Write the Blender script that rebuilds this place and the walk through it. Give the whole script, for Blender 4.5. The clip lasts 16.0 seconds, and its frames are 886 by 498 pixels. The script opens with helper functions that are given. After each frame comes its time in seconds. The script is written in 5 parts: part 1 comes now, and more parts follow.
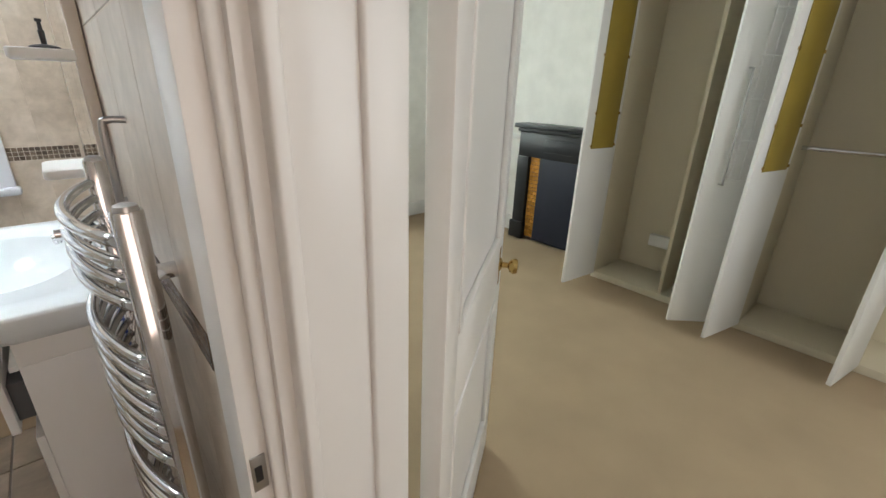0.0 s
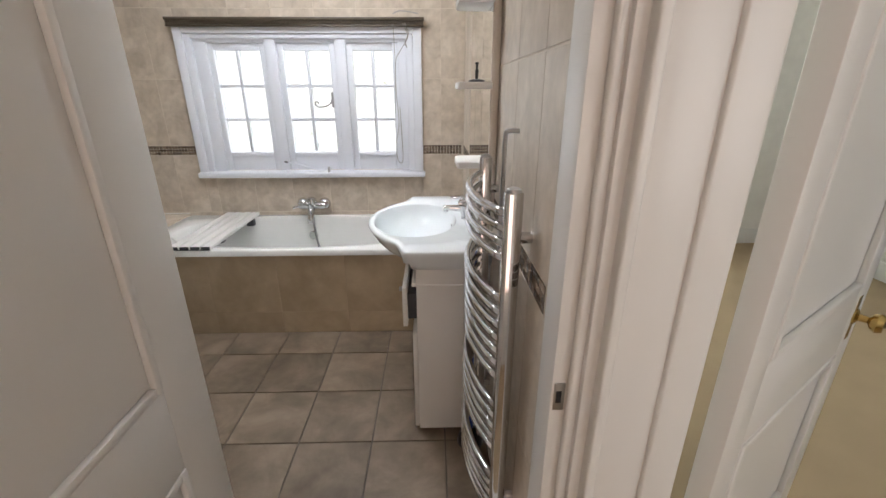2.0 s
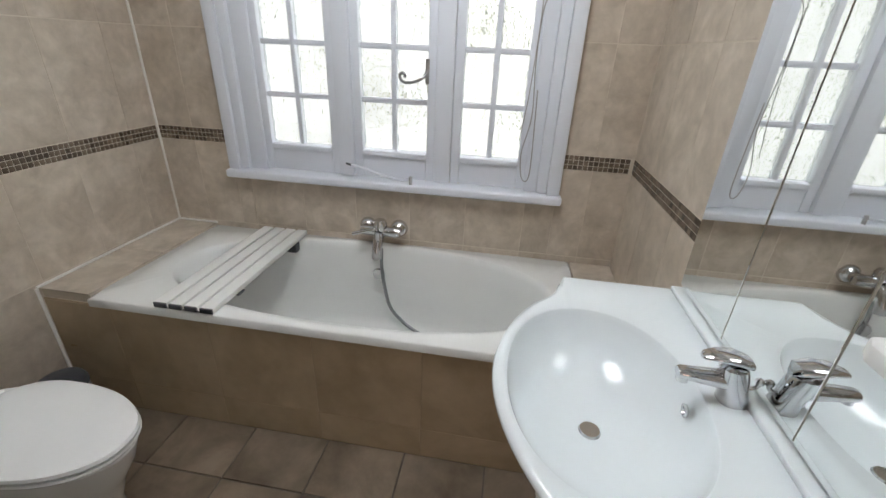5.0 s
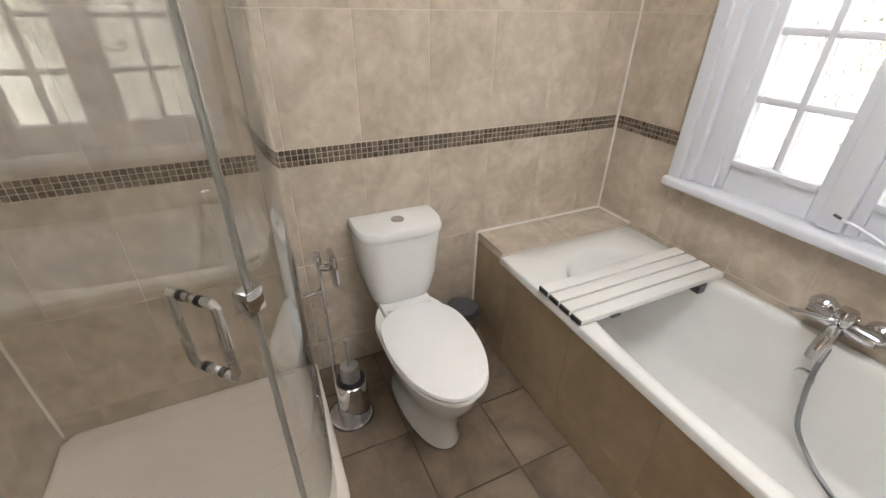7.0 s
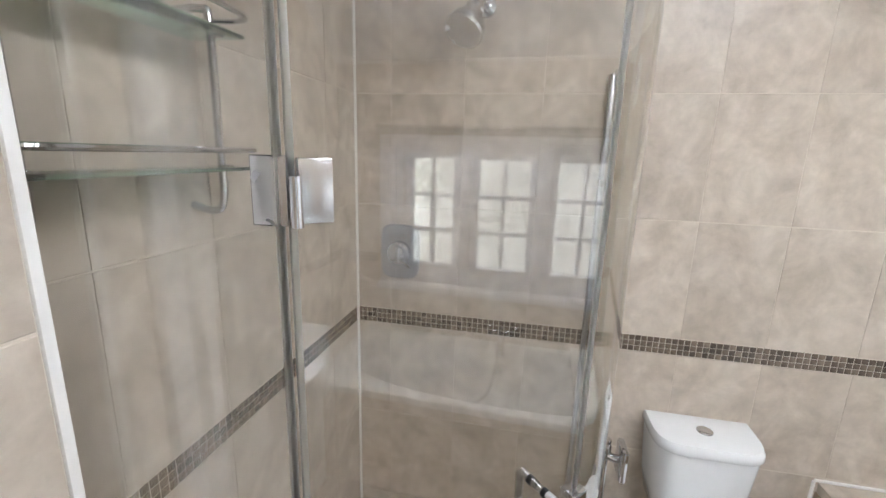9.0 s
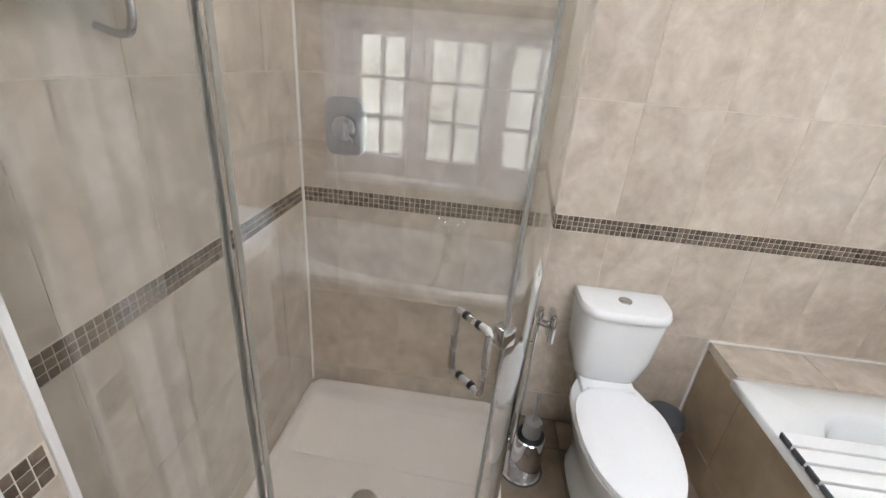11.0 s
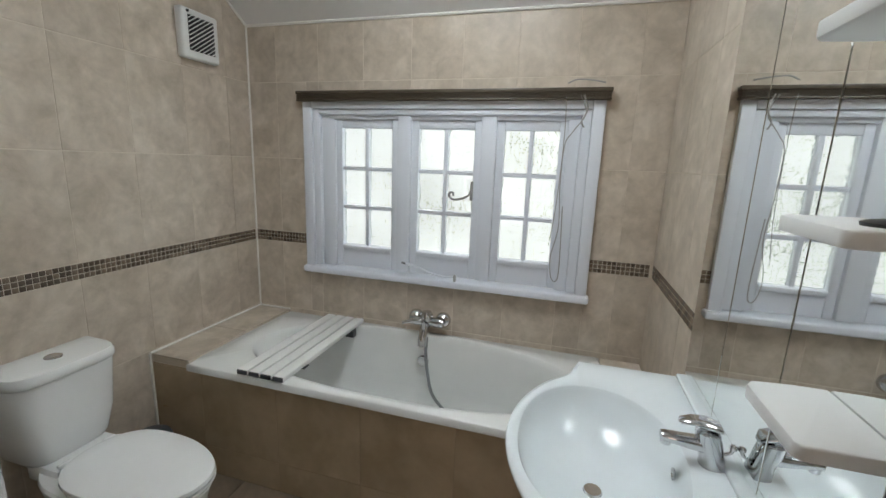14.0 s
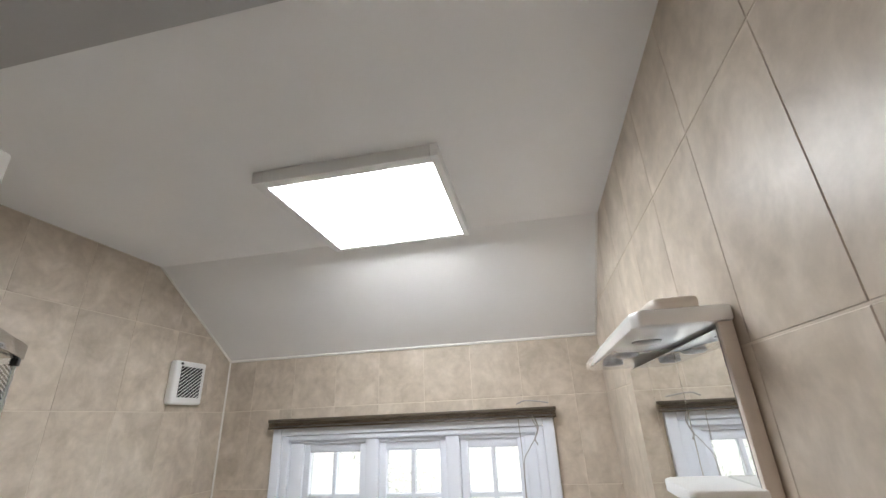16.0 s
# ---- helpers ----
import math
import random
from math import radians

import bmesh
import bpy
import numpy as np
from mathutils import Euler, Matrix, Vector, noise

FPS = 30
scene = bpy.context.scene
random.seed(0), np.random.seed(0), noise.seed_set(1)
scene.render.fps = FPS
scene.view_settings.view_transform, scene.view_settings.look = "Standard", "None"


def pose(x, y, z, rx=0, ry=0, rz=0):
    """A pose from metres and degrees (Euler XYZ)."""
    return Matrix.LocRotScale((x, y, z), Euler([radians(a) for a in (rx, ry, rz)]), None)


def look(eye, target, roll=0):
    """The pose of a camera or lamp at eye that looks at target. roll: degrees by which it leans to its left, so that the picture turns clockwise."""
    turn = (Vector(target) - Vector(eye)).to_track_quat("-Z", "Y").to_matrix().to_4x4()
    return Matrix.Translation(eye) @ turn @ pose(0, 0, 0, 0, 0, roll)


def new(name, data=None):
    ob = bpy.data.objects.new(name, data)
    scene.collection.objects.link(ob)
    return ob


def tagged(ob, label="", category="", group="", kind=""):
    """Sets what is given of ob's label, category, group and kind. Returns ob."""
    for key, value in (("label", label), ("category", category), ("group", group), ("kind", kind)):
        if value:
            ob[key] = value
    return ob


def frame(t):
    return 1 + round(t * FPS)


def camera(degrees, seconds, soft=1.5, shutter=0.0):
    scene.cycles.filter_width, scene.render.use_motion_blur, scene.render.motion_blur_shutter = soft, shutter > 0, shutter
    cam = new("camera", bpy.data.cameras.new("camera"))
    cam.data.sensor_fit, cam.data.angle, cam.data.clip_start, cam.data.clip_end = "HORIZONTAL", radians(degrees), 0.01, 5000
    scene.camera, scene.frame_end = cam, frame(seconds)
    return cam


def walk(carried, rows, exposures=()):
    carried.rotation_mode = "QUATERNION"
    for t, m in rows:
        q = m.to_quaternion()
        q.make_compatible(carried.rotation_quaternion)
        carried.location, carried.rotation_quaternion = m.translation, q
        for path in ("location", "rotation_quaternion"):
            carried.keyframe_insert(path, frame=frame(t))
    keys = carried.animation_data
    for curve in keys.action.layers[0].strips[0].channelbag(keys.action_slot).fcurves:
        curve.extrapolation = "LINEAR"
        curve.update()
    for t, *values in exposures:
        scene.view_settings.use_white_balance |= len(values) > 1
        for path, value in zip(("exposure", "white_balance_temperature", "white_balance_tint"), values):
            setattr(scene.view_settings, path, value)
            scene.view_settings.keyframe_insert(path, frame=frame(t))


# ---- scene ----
cam = camera(93.0, 16.0)
PATH = [
    (0, (0.002, 0.072, 1.38), (1.263, 1.448, 0.661), 1.9),
    (0.5, (0.018, -0.069, 1.359), (0.904, 1.569, 0.631), 2.1),
    (1, (-0.021, -0.103, 1.397), (0.38, 1.736, 0.722), -0.7),
    (1.5, (-0.092, -0.081, 1.42), (0.035, 1.807, 0.773), -1.0),
    (2, (-0.116, -0.074, 1.405), (-0.073, 1.797, 0.699), -0.1),
    (2.5, (-0.145, -0.028, 1.399), (-0.16, 1.823, 0.642), 1.1),
    (3, (-0.177, 0.12, 1.376), (-0.228, 1.965, 0.606), 1.9),
    (5.5, (-0.513, 1.255, 1.44), (-0.925, 2.981, 0.518), 3.8),
    (6, (-0.595, 1.324, 1.441), (-1.279, 2.88, 0.387), 5.8),
    (6.5, (-0.615, 1.343, 1.466), (-1.757, 2.577, 0.383), 4.7),
    (7, (-0.597, 1.293, 1.492), (-2.156, 2.041, 0.487), 1.0),
    (7.5, (-0.586, 1.147, 1.556), (-2.446, 1.354, 0.85), -0.3),
    (8, (-0.567, 1.132, 1.652), (-2.525, 0.965, 1.279), -0.0),
    (8.5, (-0.553, 1.117, 1.728), (-2.507, 0.78, 1.468), 0.8),
    (9, (-0.557, 1.12, 1.678), (-2.468, 0.727, 1.236), 1.7),
    (9.5, (-0.544, 1.13, 1.574), (-2.352, 0.755, 0.805), 3.1),
    (12, (-0.525, 1.19, 1.544), (-2.356, 1.441, 0.779), 4.3),
    (12.5, (-0.54, 1.222, 1.502), (-2.274, 1.878, 0.753), 3.7),
    (13, (-0.52, 1.146, 1.504), (-1.979, 2.377, 0.907), 1.7),
    (13.5, (-0.415, 0.947, 1.486), (-1.31, 2.666, 0.993), -1.0),
    (14, (-0.32, 0.828, 1.484), (-0.861, 2.711, 1.081), 2.1),
    (14.5, (-0.255, 0.767, 1.509), (-0.751, 2.699, 1.365), 3.6),
    (15, (-0.292, 0.662, 1.649), (-0.716, 2.589, 1.972), 2.1),
    (15.5, (-0.264, 0.587, 1.767), (-0.606, 2.429, 2.467), -1.7),
    (16, (-0.251, 0.554, 1.796), (-0.607, 2.374, 2.546), -2.6),
]
# the clip's own exposure, in stops
STOPS = [(0, 0.38, 6200, 6), (0.5, 0.25, 6230, 9), (1, 0.03, 6150, 9), (2, 0.18, 6470, 11), (3, 0.28, 6320, 10), (5.5, -0.38, 6450, 9), (6, -0.33, 6500, 9), (6.5, -0.05, 6700, 10), (7, 0.22, 6900, 12), (7.5, 0.42, 6600, 12), (8, 0.59, 6200, 10), (9.5, 0.49, 6100, 12), (12, 0.57, 6300, 12),
         (12.5, 0.39, 6250, 9), (13, 0.11, 6350, 8), (13.5, -0.25, 6350, 5), (14, -0.50, 6300, 5), (14.5, -0.50, 6300, 6), (15, -0.33, 6400, 8), (15.5, -0.30, 6350, 9), (16, -0.03, 6400, 10)]
walk(cam, [(t, look(eye, target, roll)) for t, eye, target, roll in PATH], STOPS)


# ---- world and light ----
world = bpy.data.worlds.new("world")
scene.world = world
world.use_nodes = True
wn = world.node_tree.nodes
sky = wn.new("ShaderNodeTexSky")
sky.sky_type = "NISHITA"
sky.sun_disc = False
sky.sun_elevation = radians(34)
sky.sun_rotation = radians(-10)
world.node_tree.links.new(sky.outputs[0], wn["Background"].inputs[0])
wn["Background"].inputs[1].default_value = 0.12

sun_data = bpy.data.lights.new("sun", "SUN")
sun_data.energy = 1.5
sun_data.angle = radians(60)
sun_data.color = (1.0, 0.96, 0.9)
sun = new("sun", sun_data)
sun.matrix_world = look((-2, 8, 5.6), (0, 0, 0))

def fill_light(name, x0, x1, z0, z1, y, power, colour):
    """An added area lamp in an opening of the unseen back wall, facing +y."""
    d = bpy.data.lights.new(name, "AREA")
    d.shape, d.size, d.size_y, d.energy, d.color = "RECTANGLE", x1 - x0, z1 - z0, power, colour
    ob = new(name, d)
    ob.matrix_world = look(((x0 + x1) / 2, y, (z0 + z1) / 2), ((x0 + x1) / 2, y + 1, (z0 + z1) / 2))
    return ob


# fill lamps added to brighten hall and bedroom; their openings are never seen
fill_light("hall_fill_light", -0.65, 0.25, 0.9, 2.25, -1.61, 3.6, (1.0, 0.60, 0.42))
fill_light("bedroom_fill_light", 0.9, 2.6, 0.9, 2.25, -1.61, 10.5, (0.97, 0.98, 1.0))

PANEL_GLOW = 22.0       # ceiling light diffuser
OUTSIDE_GLOW = 2.4     # bright daylight behind the frosted panes
GARDEN_GLOW = 5.5      # daylight behind the bedroom window
HALL_GLOW = 0.7         # sky sheet behind the added back openings

# ---- materials ----
def shader(name):
    m = bpy.data.materials.new(name)
    m.use_nodes = True
    return m, m.node_tree.nodes, m.node_tree.links, m.node_tree.nodes["Principled BSDF"]


def paint(name, colour, rough=0.5, metal=0.0, vary=0.06, scale=6.0, bump=0.05, fine=120.0, coat=0.0, rvary=0.08, rand=0.0):
    """A surface with two scales of variation: soft blotches and a fine grain."""
    m, n, l, p = shader(name)
    co = n.new("ShaderNodeTexCoord")
    big = n.new("ShaderNodeTexNoise")
    big.inputs["Scale"].default_value, big.inputs["Detail"].default_value = scale, 5
    small = n.new("ShaderNodeTexNoise")
    small.inputs["Scale"].default_value, small.inputs["Detail"].default_value = fine, 2
    l.new(co.outputs["Object"], big.inputs["Vector"])
    l.new(co.outputs["Object"], small.inputs["Vector"])
    ramp = n.new("ShaderNodeValToRGB")
    lo = [c * (1 - vary) for c in colour]
    hi = [min(1, c * (1 + vary)) for c in colour]
    ramp.color_ramp.elements[0].color, ramp.color_ramp.elements[0].position = (*lo, 1), 0.3
    ramp.color_ramp.elements[1].color, ramp.color_ramp.elements[1].position = (*hi, 1), 0.7
    l.new(big.outputs["Fac"], ramp.inputs[0])
    colour_out = ramp.outputs[0]
    if rand:
        info = n.new("ShaderNodeObjectInfo")
        rng = n.new("ShaderNodeMapRange")
        rng.inputs["To Min"].default_value, rng.inputs["To Max"].default_value = 1 - rand, 1 + rand
        l.new(info.outputs["Random"], rng.inputs["Value"])
        hsv = n.new("ShaderNodeHueSaturation")
        l.new(rng.outputs[0], hsv.inputs["Value"])
        l.new(colour_out, hsv.inputs["Color"])
        colour_out = hsv.outputs[0]
    if vary or rand:
        l.new(colour_out, p.inputs["Base Color"])
    else:
        p.inputs["Base Color"].default_value = (*colour, 1)
    rr = n.new("ShaderNodeMapRange")
    rr.inputs["To Min"].default_value, rr.inputs["To Max"].default_value = max(0.02, rough - rvary), min(1, rough + rvary)
    l.new(big.outputs["Fac"], rr.inputs["Value"])
    if rvary:
        l.new(rr.outputs[0], p.inputs["Roughness"])
    else:
        p.inputs["Roughness"].default_value = rough
    p.inputs["Metallic"].default_value = metal
    p.inputs["Coat Weight"].default_value = coat
    if bump:
        b = n.new("ShaderNodeBump")
        b.inputs["Strength"].default_value, b.inputs["Distance"].default_value = bump, 0.002
        l.new(small.outputs["Fac"], b.inputs["Height"])
        l.new(b.outputs[0], p.inputs["Normal"])
    return m


def stone_tile(name, dark, mid, light, rough, scale=3.0, rand=0.05, spec=0.5):
    """Glazed stone-look tile: cloudy patches, small pits and faint veins, each piece shifted by its own random number."""
    m, n, l, p = shader(name)
    co = n.new("ShaderNodeTexCoord")
    info = n.new("ShaderNodeObjectInfo")
    mul = n.new("ShaderNodeVectorMath")
    mul.operation = "SCALE"
    mul.inputs["Scale"].default_value = 37.0
    comb = n.new("ShaderNodeCombineXYZ")
    for i in range(3):
        l.new(info.outputs["Random"], comb.inputs[i])
    l.new(comb.outputs[0], mul.inputs[0])
    add = n.new("ShaderNodeVectorMath")
    l.new(co.outputs["Object"], add.inputs[0])
    l.new(mul.outputs[0], add.inputs[1])
    cloud = n.new("ShaderNodeTexNoise")
    cloud.inputs["Scale"].default_value, cloud.inputs["Detail"].default_value = scale, 6
    cloud.inputs["Roughness"].default_value, cloud.inputs["Distortion"].default_value = 0.6, 0.4
    l.new(add.outputs[0], cloud.inputs["Vector"])
    ramp = n.new("ShaderNodeValToRGB")
    e = ramp.color_ramp.elements
    e[0].color, e[0].position = (*dark, 1), 0.33
    e[1].color, e[1].position = (*light, 1), 0.67
    k = e.new(0.5)
    k.color = (*mid, 1)
    l.new(cloud.outputs["Fac"], ramp.inputs[0])
    pit = n.new("ShaderNodeTexNoise")
    pit.inputs["Scale"].default_value, pit.inputs["Detail"].default_value = scale * 4, 3
    l.new(add.outputs[0], pit.inputs["Vector"])
    pr = n.new("ShaderNodeMapRange")
    pr.inputs["From Min"].default_value, pr.inputs["From Max"].default_value = 0.2, 0.8
    pr.inputs["To Min"].default_value, pr.inputs["To Max"].default_value = 0.91, 1.09
    l.new(pit.outputs["Fac"], pr.inputs["Value"])
    rng = n.new("ShaderNodeMapRange")
    rng.inputs["To Min"].default_value, rng.inputs["To Max"].default_value = 1 - rand, 1 + rand
    l.new(info.outputs["Random"], rng.inputs["Value"])
    both = n.new("ShaderNodeMath")
    both.operation = "MULTIPLY"
    l.new(pr.outputs[0], both.inputs[0])
    l.new(rng.outputs[0], both.inputs[1])
    hsv = n.new("ShaderNodeHueSaturation")
    l.new(both.outputs[0], hsv.inputs["Value"])
    l.new(ramp.outputs[0], hsv.inputs["Color"])
    l.new(hsv.outputs[0], p.inputs["Base Color"])
    rr = n.new("ShaderNodeMapRange")
    rr.inputs["To Min"].default_value, rr.inputs["To Max"].default_value = rough - 0.08, rough + 0.1
    l.new(cloud.outputs["Fac"], rr.inputs["Value"])
    l.new(rr.outputs[0], p.inputs["Roughness"])
    p.inputs["Specular IOR Level"].default_value = spec
    b = n.new("ShaderNodeBump")
    b.inputs["Strength"].default_value, b.inputs["Distance"].default_value = 0.03, 0.003
    l.new(cloud.outputs["Fac"], b.inputs["Height"])
    l.new(b.outputs[0], p.inputs["Normal"])
    return m


def glow(name, colour, strength):
    m, n, l, p = shader(name)
    p.inputs["Base Color"].default_value = (*colour, 1)
    p.inputs["Emission Color"].default_value = (*colour, 1)
    p.inputs["Emission Strength"].default_value = strength
    return m


def clear_glass(name, tint, rough=0.0, ripple=0.0, ior=1.5):
    m, n, l, p = shader(name)
    p.inputs["Base Color"].default_value = (*tint, 1)
    p.inputs["Transmission Weight"].default_value = 1.0
    p.inputs["Roughness"].default_value = rough
    p.inputs["IOR"].default_value = ior
    if ripple:
        co = n.new("ShaderNodeTexCoord")
        mp = n.new("ShaderNodeMapping")
        mp.inputs["Scale"].default_value = (1.0, 14.0, 0.42)
        nz = n.new("ShaderNodeTexNoise")
        nz.inputs["Scale"].default_value, nz.inputs["Detail"].default_value = 62, 2
        b = n.new("ShaderNodeBump")
        b.inputs["Strength"].default_value, b.inputs["Distance"].default_value = ripple, 0.006
        l.new(co.outputs["Object"], mp.inputs["Vector"])
        l.new(mp.outputs[0], nz.inputs["Vector"])
        l.new(nz.outputs["Fac"], b.inputs["Height"])
        l.new(b.outputs[0], p.inputs["Normal"])
    return m


TILE = stone_tile("wall tile", (0.45, 0.384, 0.308), (0.54, 0.465, 0.380), (0.63, 0.554, 0.468), 0.34, 7.5, 0.04, 0.38)
# tan panel tile, browner than the walls: the panel's shadow is in the colour
PANEL_TILE = stone_tile("shaded bath panel tile", (0.385, 0.295, 0.192), (0.455, 0.355, 0.240), (0.525, 0.415, 0.290), 0.3, 3.2, 0.03, 0.42)
FLOOR_TILE = stone_tile("floor tile", (0.125, 0.094, 0.066), (0.195, 0.150, 0.107), (0.27, 0.213, 0.157), 0.42, 4.0, 0.08, 0.35)
GROUT = paint("cream grout", (0.64, 0.57, 0.475), 0.8, bump=0.2)
# grout toned down to go with the shaded panel tile
PANEL_GROUT = paint("brown panel grout", (0.36, 0.285, 0.195), 0.8, bump=0.2)
FLOOR_GROUT = paint("dark floor grout", (0.12, 0.1, 0.085), 0.85, bump=0.3)
MOSAIC = paint("brown mosaic glass", (0.15, 0.115, 0.085), 0.22, vary=0.35, scale=30, rand=0.5)
SEALANT = paint("white sealant", (0.82, 0.80, 0.76), 0.45)
WALL_WHITE = paint("white emulsion", (0.80, 0.79, 0.76), 0.7, bump=0.12, fine=260)
CEIL_WHITE = paint("ceiling paint", (0.86, 0.855, 0.85), 0.75, bump=0.08, fine=200, vary=0.03, scale=2)
SOFFIT_GREY = paint("grey soffit", (0.46, 0.455, 0.45), 0.8, bump=0.15, fine=90, vary=0.04, scale=3)
GLOSS_WHITE = paint("white gloss woodwork", (0.78, 0.775, 0.76), 0.28, bump=0.05, fine=9, vary=0.0, rvary=0.0)
WINDOW_WHITE = paint("white window paint", (0.76, 0.79, 0.86), 0.35, bump=0.04, fine=40, vary=0.0, rvary=0.0)
CERAMIC = paint("white ceramic", (0.84, 0.85, 0.85), 0.08, vary=0.015, bump=0.0, coat=0.6, rvary=0.03)
BASIN_WHITE = paint("basin ceramic", (0.80, 0.85, 0.88), 0.12, vary=0.015, bump=0.0, coat=0.15, rvary=0.03)
ACRYLIC = paint("bath acrylic", (0.82, 0.83, 0.82), 0.14, vary=0.02, bump=0.0, coat=0.3, rvary=0.04)
SEAT_WHITE = paint("toilet seat plastic", (0.85, 0.855, 0.86), 0.2, vary=0.02, bump=0.0)
TRAY_WHITE = paint("shower tray", (0.87, 0.80, 0.745), 0.35, vary=0.03, bump=0.05, fine=300)
WHITE_PLASTIC = paint("white plastic", (0.82, 0.82, 0.81), 0.3, vary=0.0, bump=0.0, rvary=0.0)
CREAM_PLASTIC = paint("cream laminate", (0.68, 0.62, 0.55), 0.4, vary=0.03, bump=0.02)
GREY_CAP = paint("dark grey plastic", (0.07, 0.075, 0.085), 0.45)
CHROME = paint("chrome", (0.64, 0.645, 0.66), 0.08, metal=1.0, vary=0.03, bump=0.0, rvary=0.04)
SATIN = paint("satin steel", (0.46, 0.46, 0.465), 0.3, metal=1.0, vary=0.06, bump=0.03, fine=400)
HOSE_STEEL = paint("hose steel", (0.30, 0.31, 0.32), 0.3, metal=1.0, vary=0.1, bump=0.4, fine=500)
BRUSHED = paint("brushed steel", (0.66, 0.655, 0.65), 0.26, metal=1.0, vary=0.05, scale=14, bump=0.05, fine=300)
BRASS = paint("aged brass", (0.52, 0.36, 0.13), 0.25, metal=1.0, vary=0.15)
BLACK = paint("black plastic", (0.015, 0.015, 0.018), 0.35)
BLACK_IRON = paint("black painted iron", (0.016, 0.018, 0.022), 0.38, vary=0.3, bump=0.3, fine=60)
NAVY = paint("dark navy board", (0.012, 0.016, 0.035), 0.6)
BLUE = paint("blue plastic", (0.02, 0.06, 0.32), 0.4)
MIRROR = paint("mirror silver", (0.88, 0.90, 0.89), 0.015, metal=1.0, vary=0.005, bump=0.0, rvary=0.005)
BLIND_WOOD = paint("bronze venetian blind", (0.085, 0.066, 0.045), 0.35, vary=0.25, scale=20)
CORD = paint("grey cord", (0.35, 0.34, 0.33), 0.8)
AMBER = paint("amber hearth tile", (0.50, 0.24, 0.045), 0.25, vary=0.2, scale=40, rand=0.2)
OLIVE = paint("olive board", (0.30, 0.215, 0.035), 0.5, vary=0.08)
WARDROBE = paint("cream wardrobe paint", (0.66, 0.60, 0.46), 0.5, vary=0.0, bump=0.03, fine=30, rvary=0.0)
CARPET = paint("beige carpet", (0.42, 0.32, 0.205), 0.95, vary=0.06, scale=3, bump=1.0, fine=420, rvary=0.03)
FROST = clear_glass("frosted pane", (0.84, 0.84, 0.83), 0.03, 1.0)
GLASS = clear_glass("shower glass", (0.94, 0.945, 0.92), 0.0, ior=1.75)
EDGE_GLASS = clear_glass("green glass shelf", (0.55, 0.78, 0.68), 0.02)
SEAL = clear_glass("clear plastic seal", (0.88, 0.90, 0.87), 0.45)
CLEAR = clear_glass("window glass", (0.98, 1.0, 0.99), 0.0)
DIFFUSER = glow("lit diffuser", (0.96, 0.98, 1.0), PANEL_GLOW)


def outdoors(name, strength, green, size=2.4, low=0.42, high=0.57):
    """Distant overcast sky over hazy greenery, soft and out of focus."""
    m, n, l, p = shader(name)
    co = n.new("ShaderNodeTexCoord")
    nz = n.new("ShaderNodeTexNoise")
    nz.inputs["Scale"].default_value, nz.inputs["Detail"].default_value = size, 5
    ramp = n.new("ShaderNodeValToRGB")
    e = ramp.color_ramp.elements
    e[0].color, e[0].position = (*green, 1), low
    e[1].color, e[1].position = (0.99, 0.98, 0.96, 1), high
    l.new(co.outputs["Object"], nz.inputs["Vector"])
    l.new(nz.outputs["Fac"], ramp.inputs[0])
    l.new(ramp.outputs[0], p.inputs["Emission Color"])
    l.new(ramp.outputs[0], p.inputs["Base Color"])
    p.inputs["Emission Strength"].default_value = strength
    m.cycles.emission_sampling = "FRONT"
    return m


OUTSIDE = outdoors("overcast garden", OUTSIDE_GLOW, (0.16, 0.17, 0.14), 1.4, 0.40, 0.58)
HALL_SKY = outdoors("hazy sky", HALL_GLOW, (0.9, 0.74, 0.60))
GARDEN = outdoors("green garden", GARDEN_GLOW, (0.46, 0.53, 0.44))

# ---- mesh helpers ----
base = {}


def finish(ob, smooth):
    if smooth:
        ob.data.shade_smooth()
        if smooth == "auto":
            ob.data.set_sharp_from_angle(angle=radians(38))


def mesh_of(name, bm, material):
    me = bpy.data.meshes.new(name)
    bm.normal_update()
    bm.to_mesh(me)
    bm.free()
    me.materials.append(material)
    return me


def thing(name, at, label, category, group="", kind=""):
    ob = new(name)
    ob.location = at
    ob.empty_display_size = 0.05
    base[ob] = Vector(at)
    return tagged(ob, label, category, group, kind)


def part(name, bm, material, parent, label="", smooth="auto"):
    b = base[parent]
    bmesh.ops.translate(bm, verts=bm.verts, vec=-b)
    ob = new(name, mesh_of(name, bm, material))
    ob.parent = parent
    base[ob] = b
    finish(ob, smooth)
    if label:
        ob["label"] = label
    return ob


def solid(name, bm, material, label="", category="", kind="structure", smooth="auto", group=""):
    """A top-level mesh, in world coordinates."""
    ob = new(name, mesh_of(name, bm, material))
    base[ob] = Vector((0, 0, 0))
    finish(ob, smooth)
    return tagged(ob, label, category, group, kind)


